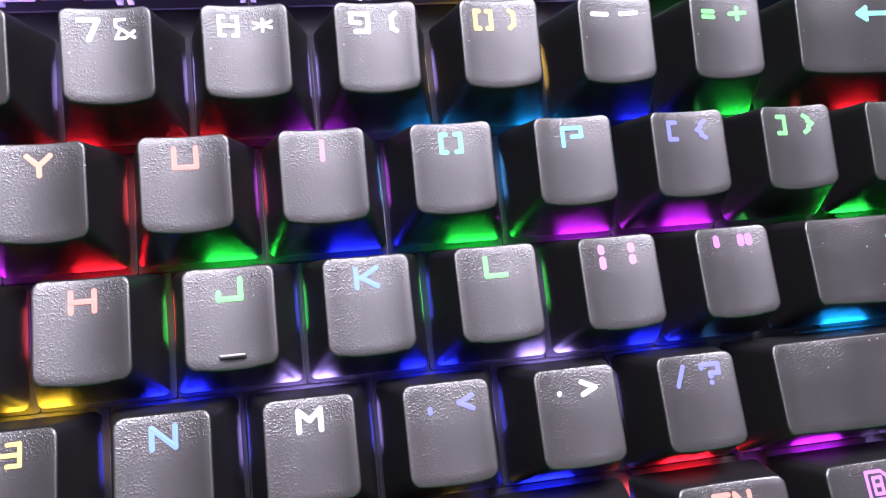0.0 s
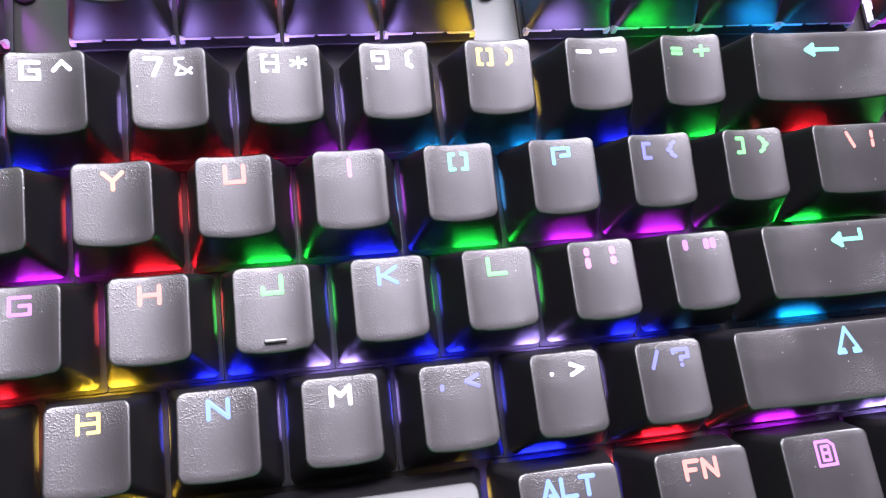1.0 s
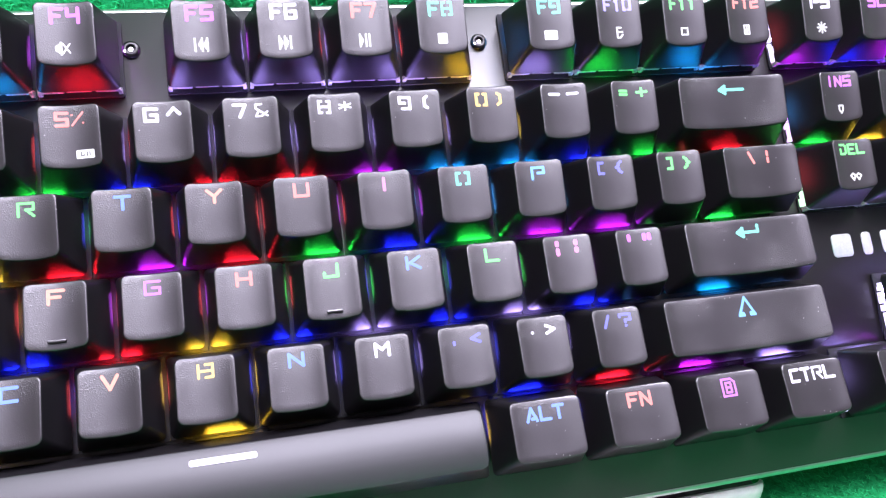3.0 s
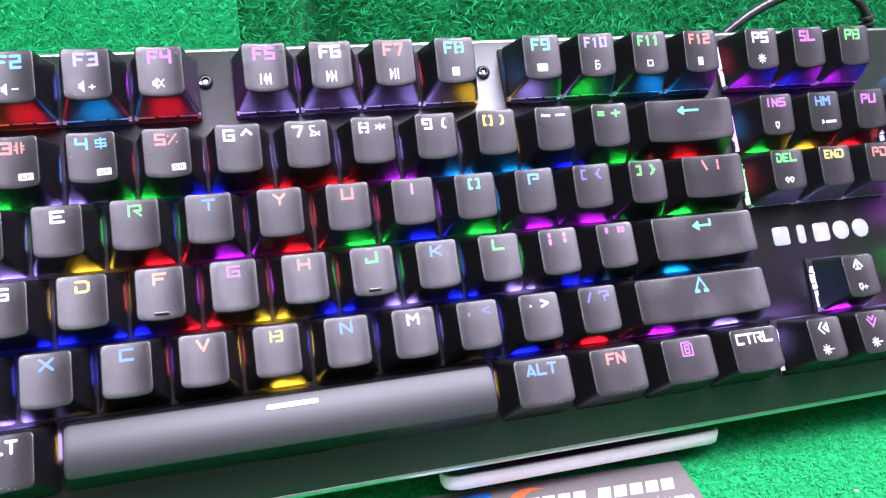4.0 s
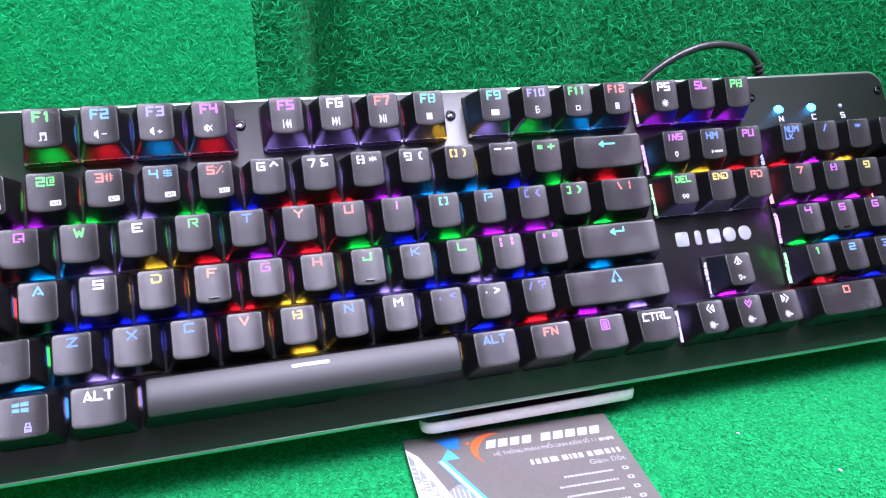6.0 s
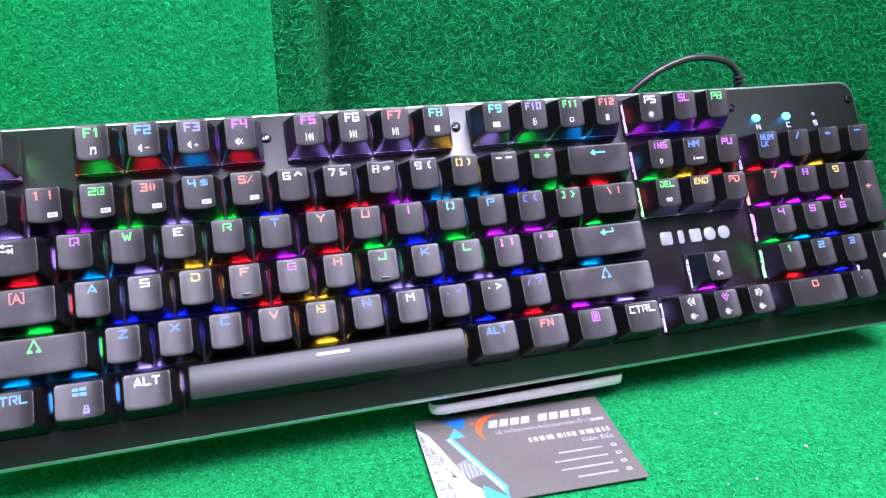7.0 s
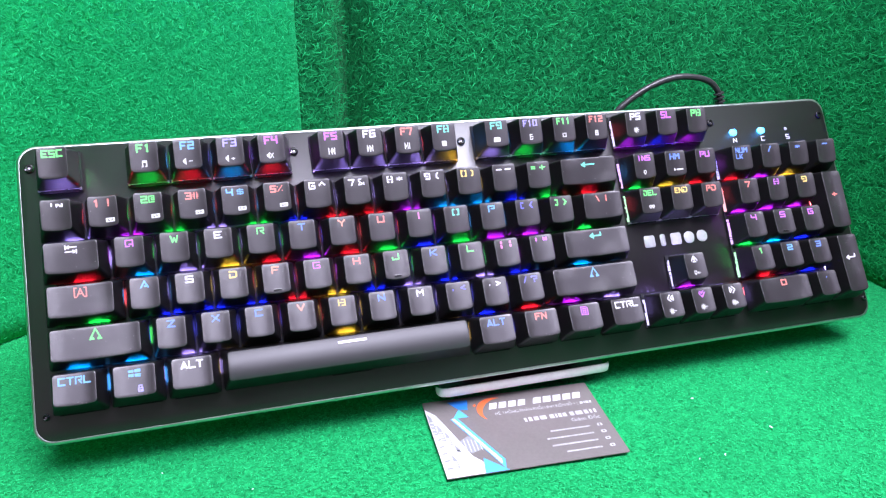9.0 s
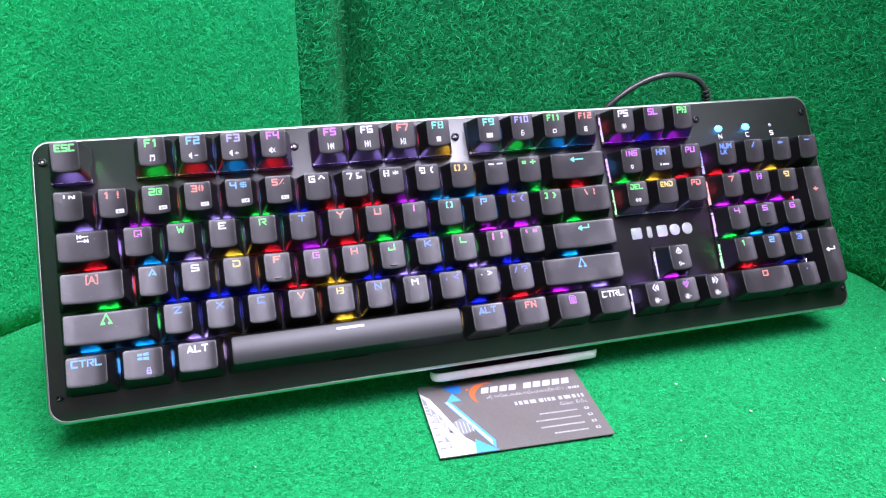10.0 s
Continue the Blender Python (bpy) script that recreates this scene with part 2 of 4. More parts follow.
def backdrop_plan(s):
    """The curved backdrop from its left front end (0) over the back to its right front end (1): a hollow bay with round corners."""
    r = 0.11
    legs = (0.06, math.pi / 2 * r, RIGHT - LEFT - 2 * r, math.pi / 2 * r, 0.09)
    d = s * sum(legs)
    if d < legs[0]:
        return LEFT, BACK - r - (legs[0] - d)
    d -= legs[0]
    if d < legs[1]:
        return LEFT + r - r * math.cos(d / r), BACK - r + r * math.sin(d / r)
    d -= legs[1]
    if d < legs[2]:
        return LEFT + r + d, BACK
    d -= legs[2]
    if d < legs[3]:
        return RIGHT - r + r * math.sin(d / r), BACK - r + r * math.cos(d / r)
    d -= legs[3]
    return RIGHT, BACK - r - d


def fold(x):
    """The upright folds in the cloth of the backdrop: a deep one and a shallow one."""
    return 0.024 * math.exp(-((x + 0.053) / 0.0085) ** 2) + 0.006 * math.exp(-((x - 0.095) / 0.014) ** 2)


def felt_sheet(name, s0, s1, steps, material, lift=0.0, high=0.36):
    bm = bmesh.new()
    cols = []
    for i in range(steps + 1):
        s = s0 + (s1 - s0) * i / steps
        x, y = backdrop_plan(s)
        a, b = Vector(backdrop_plan(max(s - 0.002, 0))), Vector(backdrop_plan(min(s + 0.002, 1)))
        out = Vector((b.y - a.y, a.x - b.x)).normalized()
        col = []
        for j in range(13):
            z = high * (j / 12) ** 1.3
            wob = 0.0022 * noise.noise((x * 9, y * 9, z * 7)) - fold(x) * (y > 0.05)
            n = lift + wob + 0.003 * math.exp(-z / 0.004)
            col.append((x + out.x * n, y + out.y * n, z + FLOOR))
        cols.append(col)
    verts = [[bm.verts.new(p) for p in c] for c in cols]
    for i in range(steps):
        for j in range(12):
            bm.faces.new((verts[i][j], verts[i + 1][j], verts[i + 1][j + 1], verts[i][j + 1]))
    ob = new(name, mesh_of(name, bm, material, True))
    thick = ob.modifiers.new("thickness", "SOLIDIFY")
    thick.thickness, thick.offset = 0.002, 0.0
    return ob


def on_back(x):
    """Where along the backdrop the back wall stands at x."""
    return min((abs(backdrop_plan(k / 4000)[0] - x) + (backdrop_plan(k / 4000)[1] < 0.04), k / 4000) for k in range(4001))[1]


# the bright light on the left ends here, put into the sheet's colour
LIGHT_EDGE = on_back(-0.086)
tagged(felt_sheet("wall_back", LIGHT_EDGE - 0.004, 1.0, 90, FELT_SHADED), "curved backdrop of green felt with a soft upright fold, shade put into its colour", "backdrop", kind="structure")
tagged(felt_sheet("wall_left", 0.0, LIGHT_EDGE, 60, FELT_LIT, 0.0022), "left part of the green felt backdrop, bright light put into its colour", "backdrop", kind="structure")

bm = bmesh.new()
N = 48
grid = [[bm.verts.new((-0.36 + 0.72 * i / N, -0.28 + 0.41 * j / N, 0.0012 * noise.noise((i * 0.4, j * 0.4, 3.0)) - 0.0006 + FLOOR)) for j in range(N + 1)] for i in range(N + 1)]
for i in range(N):
    for j in range(N):
        bm.faces.new((grid[i][j], grid[i + 1][j], grid[i + 1][j + 1], grid[i][j + 1]))
ground = new("floor", mesh_of("floor", bm, FELT_FLOOR, True))
thick = ground.modifiers.new("thickness", "SOLIDIFY")
thick.thickness, thick.offset = 0.003, -1.0
tagged(ground, "flat green felt cloth laid over a counter", "felt cloth", kind="structure")

bm = block(bmesh.new(), -1.6, -2.4, -0.06, 1.6, 1.4, FLOOR - 0.0042, 0.004)
tagged(new("counter", mesh_of("counter", bm, WALL_PAINT)), "plain grey counter under the green felt", "counter", kind="structure")
# the room is added unseen; its south and west walls serve as reflectors
for name, box in (("wall_north", (-1.65, 1.4, -0.06, 1.65, 1.48, 1.9)), ("wall_south", (-1.65, -2.48, -0.06, 1.65, -2.4, 1.9)), ("wall_west", (-1.68, -2.4, -0.06, -1.6, 1.4, 1.9)),
                  ("wall_east", (1.6, -2.4, -0.06, 1.68, 1.4, 1.9)), ("ceiling", (-1.68, -2.48, 1.9, 1.68, 1.48, 1.98))):
    tagged(new(name, mesh_of(name, block(bmesh.new(), *box), REFLECTOR_PAINT if name in ("wall_south", "wall_west") else WALL_PAINT)), "unseen pale wall added to lighten reflections" if name in ("wall_south", "wall_west") else "unseen grey room surface added to close the place", "ceiling" if name == "ceiling" else "wall", kind="structure")


def fibres(name, count, place, material, label, size=1.0, comb=(1, 1, 1)):
    """Short curly fibres: each is a ribbon of three quads along an arc that lies on the cloth."""
    rng = np.random.default_rng(7 + count)
    base, normal = place(rng, count)
    rand = rng.normal(size=(count, 3)) * comb
    tang = rand - (rand * normal).sum(1, keepdims=True) * normal
    tang /= np.linalg.norm(tang, axis=1, keepdims=True)
    side = np.cross(normal, tang)
    length = rng.uniform(0.0018, 0.0046, (count, 1)) * size
    width = rng.uniform(0.00013, 0.00028, (count, 1)) * size ** 0.5
    bend = rng.normal(0, 1.1, (count, 1))
    rise = rng.uniform(0.12, 0.45, (count, 1))
    verts = []
    for k in range(4):
        a = k / 3
        turn = bend * a
        way = tang * np.cos(turn) + side * np.sin(turn)
        across = side * np.cos(turn) - tang * np.sin(turn)
        spot = base + length * (tang * a * np.cos(turn / 2) + side * a * np.sin(turn / 2)) + normal * length * rise * math.sin(math.pi * (0.15 + 0.75 * a))
        thin = width * (1.0, 1.0, 0.9, 0.4)[k]
        verts += [spot - across * thin, spot + across * thin]
    verts = np.stack(verts, 1).reshape(-1, 3)
    k = np.arange(count)[:, None] * 8
    faces = np.concatenate([k + np.array([0, 1, 3, 2]), k + np.array([2, 3, 5, 4]), k + np.array([4, 5, 7, 6])], 0)
    me = bpy.data.meshes.new(name)
    me.from_pydata(verts.tolist(), [], faces.tolist())
    me.materials.append(material)
    return tagged(new(name, me), label, "felt pile", kind="stuff")


def on_wall(s0, s1, lift):
    table = np.array([backdrop_plan(k / 2000) for k in range(2001)])

    def place(rng, count):
        s = rng.uniform(s0, s1, count) * 2000
        z = 0.33 * rng.uniform(0, 1, count) ** 1.1 + 0.002
        i = np.clip(s.astype(int), 1, 1998)
        f = (s - i)[:, None]
        xy = table[i] * (1 - f) + table[i + 1] * f
        way = table[i + 1] - table[i - 1]
        way /= np.linalg.norm(way, axis=1, keepdims=True)
        out = np.stack([way[:, 1], -way[:, 0]], 1)
        wob = np.array([0.0022 * noise.noise((x * 9, y * 9, h * 7)) - fold(x) * (y > 0.05) for (x, y), h in zip(xy, z)])
        n = (lift + 0.001 + wob + 0.003 * np.exp(-z / 0.004))[:, None]
        return np.concatenate([xy + out * n, z[:, None] + FLOOR], 1), np.concatenate([out, 0 * z[:, None]], 1)
    return place


def on_floor(rng, count):
    x, y = rng.uniform(-0.31, 0.3, 2 * count), rng.uniform(-0.2, 0.1, 2 * count)
    u, v = (x + 0.0502) * math.cos(radians(3.1)) - (y + 0.0873) * math.sin(radians(3.1)), (x + 0.0502) * math.sin(radians(3.1)) + (y + 0.0873) * math.cos(radians(3.1))
    free = ~((u > -0.0022) & (u < 0.092) & (v > -0.0015) & (v < 0.058)) & ~((x > -0.031) & (x < 0.049) & (y > -0.031) & (y < 0.005))
    x, y = x[free][:count], y[free][:count]
    return np.stack([x, y, 0 * x - 0.0002 + FLOOR], 1), np.stack([0 * x, 0 * x, 0 * x + 1], 1)


# ---------------------------------------------------------------- the keyboard
U = 0.01905
TILT = 53.5
keyboard = new("keyboard")
keyboard.matrix_world = pose(-0.2143, -0.0357, 0.0217, TILT)
tagged(keyboard, "full-size black mechanical keyboard with colourful backlight, leaning on a stand", "keyboard")

PX0, PX1, PY0, PY1 = -0.0087, 0.438, -0.0117, 0.1238
part("top_plate", slab(PX0 + 0.0014, PY0 + 0.0014, PX1 - 0.0014, PY1 - 0.0014, -0.0012, 0.0, 0.0078, 0.0002), PLATE, keyboard, "dark grey sandblasted metal plate", True)
bm = bmesh.new()
loft(bm, [[(x, y, z) for x, y in outline(PX0 + i, PY0 + i, PX1 - i, PY1 - i, 0.0085 - i, 8, 2)] for i, z in ((0.0015, -0.003), (0.0, -0.0026), (0.0, -0.0014), (0.0003, -0.0007), (0.0008, -0.0003), (0.0015, -0.0001), (0.0022, -0.0004))], False, False)
part("plate_edge", bm, CHAMFER, keyboard, "bright bare metal chamfer round the plate", True)
bm = bmesh.new()
loft(bm, [[(x, y, z) for x, y in outline(PX0 + i, PY0 + i, PX1 - i, PY1 - i, 0.0085, 6, 2)] for i, z in ((0.01, -0.0142), (0.0045, -0.0128), (0.0018, -0.006), (0.0012, -0.0022))], True, True)
part("case", bm, CASE, keyboard, "black plastic lower case", True)

for sx, sy in ((-0.0030, 0.1128), (0.4327, 0.1126), (-0.003, 0.0005), (0.4345, -0.0006), (0.1161, 0.1124), (0.2037, 0.1118), (0.3562, 0.1124)):
    bm = bmesh.new()
    ring_of = lambda r, z: [(sx + r * math.cos(math.pi * k / 12), sy + r * math.sin(math.pi * k / 12), z) for k in range(24)]
    size = 0.0022 if sy > 0.05 else 0.0015
    loft(bm, [ring_of(r * size, z) for r, z in ((1.0, -0.0002), (1.0, 0.0005), (0.88, 0.0009), (0.63, 0.0011), (0.48, 0.001), (0.4, 0.0003))])
    screw = part("screw", bm, HOLE, keyboard, "black domed screw", True)
    part("recess", disc(bmesh.new(), sx, sy, 0.0003, 0.0006, 0.3 * size, 6), STEEL, screw, "bright steel recess")
    # a bright steel dot stands in for the glint on the dome
    part("painted_glint", disc(bmesh.new(), sx - 0.62 * size, sy - 0.3 * size, 0.0007, 0.0011, 0.17 * size, 8), STEEL, screw, "bright steel dot as a painted glint")

# rows: where each begins, and its cap tops: back and front edge, their heights
ROW = {"F": (5.27, 0.0173, 0.0035, 0.0151, 0.0134), "n": (4, 0.0174, 0.0039, 0.0154, 0.0140), "t": (3, 0.0172, 0.0037, 0.0147, 0.0140),
       "c": (2, 0.0173, 0.0034, 0.0136, 0.0141), "s": (1, 0.0174, 0.0036, 0.0137, 0.0147), "b": (0, 0.0175, 0.0041, 0.0143, 0.0157)}
INSET, FOOT = 0.00325, 0.0036


def cap_shape(w, row, tall=1, bulge=False):
    """A keycap for a key w units wide: an outer shell with a dished top and a hollow inside. Origin at the unit's lower left corner on the plate."""
    _, yt, yb, zt, zb = ROW[row]
    yt += (tall - 1) * U
    x0, x1 = INSET, w * U - INSET

    def top(x, y):
        u = (x - x0) / (x1 - x0) * 2 - 1
        v = (y - yb) / (yt - yb)
        z = zb + (zt - zb) * v
        if bulge:
            return z + 0.0017 * (1 - (2 * v - 1) ** 2) - 0.0004
        edge = max(min((1 - abs(u)) * (x1 - x0) / 2 / 0.006, 1), 0)
        return z - 0.00095 * (1 - (1 - edge) ** 2)
    bm = bmesh.new()
    a, b = max(6, int(5 * w)), 5
    foot = outline(0.0005, 0.0006, w * U - 0.0005, tall * U - 0.0006, 0.0011, 4, a)
    edge = outline(x0, yb, x1, yt, 0.0015, 4, a)
    rim = outline(x0 + 0.00048, yb + 0.00048, x1 - 0.00048, yt - 0.00048, 0.0011, 4, a)
    mid = [(f[0] + (e[0] - f[0]) * 0.5 + (e[0] - f[0]) * 0.06, f[1] + (e[1] - f[1]) * 0.55) for f, e in zip(foot, edge)]
    cx, cy = (x0 + x1) / 2, (yb + yt) / 2
    hx, hy = (x1 - x0) / 2, (yt - yb) / 2

    def bowed(points):
        """The front edge of a cap's top bows out a little."""
        return points if bulge else [(x, y - 0.0006 * max(0, 1 - ((x - cx) / hx) ** 2) * max(0, (cy - y) / hy)) for x, y in points]
    edge, rim = bowed(edge), bowed(rim)
    loops = [[(x, y, FOOT) for x, y in foot]]
    loops.append([(x, y, FOOT + (top(*e) - FOOT) * 0.52) for (x, y), e in zip(mid, edge)])
    loops.append([(x, y, top(x, y) - 0.0006) for x, y in edge])
    loops.append([(x, y, top(x, y) - 0.00022) for x, y in bowed(outline(x0 + 0.0001, yb + 0.0001, x1 - 0.0001, yt - 0.0001, 0.0014, 4, a))])
    loops.append([(x, y, top(x, y) - 0.00006) for x, y in bowed(outline(x0 + 0.00025, yb + 0.00025, x1 - 0.00025, yt - 0.00025, 0.0013, 4, a))])
    loops.append([(x, y, top(x, y)) for x, y in rim])
    for k in (0.85, 0.68, 0.45, 0.2):
        d = hy * (1 - k)
        ring = []
        for x, y in rim:
            ring.append((cx + (x - cx) * max(hx - d, 0.0008) / hx, cy + (y - cy) * k))
        loops.append([(x, y, top(x, y)) for x, y in ring])
    rings = loft(bm, loops)
    inner = [[(x, y, FOOT) for x, y in outline(0.0017, 0.0018, w * U - 0.0017, tall * U - 0.0018, 0.001, 4, a)],
             [(x, y, min(zt, zb) - 0.0021) for x, y in outline(x0 + 0.0011, yb + 0.0009, x1 - 0.0011, yt - 0.0009, 0.001, 4, a)]]
    low = loft(bm, inner)
    for i in range(len(foot)):
        j = (i + 1) % len(foot)
        bm.faces.new((rings[0][j], rings[0][i], low[0][i], low[0][j]))
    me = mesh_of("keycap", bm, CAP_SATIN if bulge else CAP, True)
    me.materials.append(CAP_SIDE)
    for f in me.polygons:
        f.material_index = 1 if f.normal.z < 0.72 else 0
    return me


def rim_shape(w, tall):
    """The pale inner layer of a cap, where it shows at the foot; its shade is put into a dark colour."""
    bm = bmesh.new()
    o, i = outline(0.0006, 0.0007, w * U - 0.0006, tall * U - 0.0007, 0.001, 2, 2), outline(0.0015, 0.0016, w * U - 0.0015, tall * U - 0.0016, 0.0007, 2, 2)
    rings = loft(bm, [[(x, y, z) for x, y in p] for p, z in ((o, FOOT), (o, FOOT - 0.00045), (i, FOOT - 0.00045), (i, FOOT + 0.0012))], False, False)
    return mesh_of("cap_rim", bm, RIM_SHADED)


# a block alphabet: each letter is a set of strokes through points of a grid 4 wide and 6 high
STROKES = {
    "A": "00 26 40,21 31", "o": "06 00 40 46 06", "B": "06 00,03 43,26 46 40 20", "C": "46 06 00 40", "D": "06 36 45 41 30 00 03", "E": "46 06 00 40,03 33", "F": "00 06 46,03 33",
    "G": "46 06 00 40 43 23", "H": "00 06,40 46,03 43", "I": "20 26", "J": "46 40 00 02", "K": "00 06,03 13 46,13 40", "L": "06 00 40", "M": "00 06 23 46 40", "N": "00 06 40 46",
    "O": "16 06 00 10,36 46 40 30", "P": "00 06 46 43 23", "Q": "20 00 06 46 42 22,42 40", "R": "00 06 46 43 23,23 40", "S": "46 06 03 43 40 00", "T": "06 46,26 20",
    "U": "06 00 40 46", "V": "06 20 46", "W": "06 10 24 30 46", "X": "00 46,06 40", "Y": "06 23 46,23 20", "Z": "06 46 00 40",
    "0": "16 06 00 10,36 46 40 30", "1": "15 26 20", "2": "06 46 43 03 00 40", "3": "06 46 40 00,13 43", "4": "06 03 43,46 40", "5": "46 06 03 43 40 00", "6": "46 06 00 40 43 23",
    "7": "06 46 20", "8": "16 06 00 10,36 46 40 30,03 43", "9": "03 06 46 40 10,03 23",
    "~": "03 05 15 33 43 45", "`": "26 24", "!": "26 22,20 20", "@": "40 00 06 46 42 22 24 44", "#": "16 10,36 30,04 14,34 44,02 12,32 42", "$": "45 05 03 43 41 01,26 20", "%": "00 46,05 05,41 41",
    "^": "03 26 43", "&": "26 06 04 40,13 00 20 42", "*": "21 25,04 42,02 44", "(": "36 25 21 30", ")": "16 25 21 10", "-": "04 44", "_": "04 44", "=": "04 34,02 32", "+": "03 43,21 25",
    "[": "36 16 10 30", "]": "16 36 30 10", "{": "36 25 24 13 22 21 30", "}": "16 25 24 33 22 21 10", "\\": "16 30", "|": "26 24,22 20", ";": "26 25,22 20", ":": "26 25,22 21", "'": "26 24", '"': "16 14,36 34",
    ",": "21 22", "<": "45 13 41", ".": "22 22", ">": "05 33 01", "/": "10 36", "?": "05 06 46 43 23 22,20 20",
}


def stroke(bm, ax, ay, bx, by, w, height, lift):
    way = Vector((bx - ax, by - ay))
    way = way.normalized() if way.length > 1e-7 else Vector((1, 0))
    a, b = Vector((ax, ay)) - way * w / 2, Vector((bx, by)) + way * w / 2
    s = Vector((-way.y, way.x)) * w / 2
    c = way * w * 0.3
    ring = (a + s * 0.45, a - s * 0.45, a - s + c, b - s - c, b - s * 0.45, b + s * 0.45, b + s - c, a + s + c)
    bm.faces.new([bm.verts.new((p.x, p.y, height(p.x, p.y) + lift)) for p in ring])


def letters(bm, text, x, y, size, height, weight=0.27, gap=0.36, wide=0.88):
    """Draw text with its lower left at x, y, size high, on the surface height(x, y)."""
    u, lift = size / 6, 0.00005
    for ch in text:
        if ch == " ":
            x += size * 0.5
            continue
        for line in STROKES[ch].split(","):
            p = [(x + int(q[0]) / 4 * wide * size, y + int(q[1]) * u) for q in line.split()]
            for (ax, ay), (bx, by) in zip(p, p[1:]):
                lift += 0.000004
                stroke(bm, ax, ay, bx, by, size * weight * (0.62 if ch in "@#$%&*" else 0.8 if ch in "8BGRQ" else 1.5 if ch in ";:'\"" else 1), height, lift)
        x += size * (wide + gap)
    return x - size * gap


def lines(bm, scheme, x, y, size, height, weight=0.12):
    lift = 0.00005
    for line in scheme.split(","):
        p = [(x + float(q.split(":")[0]) * size, y + float(q.split(":")[1]) * size) for q in line.split()]
        for (ax, ay), (bx, by) in zip(p, p[1:]):
            lift += 0.000004
            stroke(bm, ax, ay, bx, by, size * weight, height, lift)


# signs drawn with strokes on a unit square
ICON = {
    "back": "0:.5 1.75:.5,0:.5 .4:.75,0:.5 .4:.25,.15:.5 .4:.6,.15:.5 .4:.4", "enter": "1.5:.9 1.5:.5 0:.5,0:.5 .4:.78,0:.5 .4:.22,.15:.5 .4:.62,.15:.5 .4:.38", "shift": "0:0 .55:1.1 1.1:0,0:0 .34:0,.8:0 1.1:0,.1:.12 .3:.12,.8:.12 1:.12",
    "caps": ".2:0 0:0 0:1 .2:1,1.0:0 1.2:0 1.2:1 1.0:1,.3:.1 .6:.9 .9:.1,.5:.35 .7:.35", "tab": "0:1 0:.6,.1:.8 1.1:.8,.1:.8 .35:.95,.1:.8 .35:.65,1.1:.5 1.1:.1,0:.3 1:.3,1:.3 .75:.45,1:.3 .75:.15",
    "win": "0:.77 .4:.8,0:.66 .4:.66,.64:.81 1.1:.85,.64:.66 1.1:.66,0:.34 .4:.34,0:.22 .4:.2,.64:.34 1.1:.34,.64:.19 1.1:.15", "menu": "0:0 0:1 .62:1 .85:.8 .85:0 0:0,.25:.2 .25:.78 .58:.78 .58:.2 .25:.2,.25:.5 .58:.5",
    "up": "0:.3 .5:1 1:.3,.5:.6 .5:.1,.25:.1 .75:.1", "down": "0:.7 .5:0 1:.7,.2:.95 .5:.6 .8:.95", "left": ".45:1 0:.5 .45:0,.95:.9 .95:.1 .5:.5 .95:.9", "right": "0:.9 0:.1 .45:.5 0:.9,.5:1 .95:.5 .5:0",
    "note": ".2:.1 .2:1 .8:1 .8:.15,.2:.8 .8:.8,.05:.1 .2:.1,.62:.15 .8:.15", "vol": "0:.35 0:.65,.1:.3 .1:.7,.22:.2 .22:.8,.34:.05 .34:.95", "prev": "0:0 0:1,.35:.4 .35:.6,.45:.2 .45:.8,.55:0 .55:1,.75:.4 .75:.6,.85:.2 .85:.8,.95:0 .95:1",
    "next": "0:0 0:1,.1:.2 .1:.8,.2:.4 .2:.6,.45:0 .45:1,.55:.2 .55:.8,.65:.4 .65:.6,.9:0 .9:1", "play": "0:0 0:1,.1:.2 .1:.8,.2:.4 .2:.6,.5:0 .5:1,.8:0 .8:1", "stop": ".2:.15 .8:.15,.2:.35 .8:.35,.2:.5 .8:.5,.2:.65 .8:.65,.2:.82 .8:.82",
    "mail": "0:.2 1:.2,0:.4 1:.4,0:.6 1:.6,0:.8 1:.8", "tag": "0:.1 1.25:.1,0:.25 1.25:.25,0:.45 1.25:.45,0:.6 1.25:.6", "ring": ".2:.2 .8:.2 .8:.8 .2:.8 .2:.2", "calc": ".2:.1 .2:.9 .7:.9 .7:.1 .2:.1,.2:.5 .7:.5,.45:.1 .45:.9", "page": ".7:1 .3:1 .3:.1 .6:.1,.3:.6 .8:.6,.6:.1 .8:.35",
    "sun": ".5:0 .5:1,0:.5 1:.5,.15:.15 .85:.85,.15:.85 .85:.15", "bulb": ".3:.4 .3:.8 .7:.8 .7:.4 .5:.1 .3:.4", "strip": ".2:.3 .2:.7 .4:.5 .2:.3,.7:.4 1.9:.4,.7:.55 1.9:.55", "pair": "0:.6 .3:.2 .5:.6 .25:.8 0:.6,.6:.6 .85:.2 1.1:.6 .85:.8 .6:.6", "lock": ".1:0 .1:.5 .7:.5 .7:0 .1:0,.2:.5 .2:.9 .6:.9 .6:.5,.1:.2 .7:.2",
}


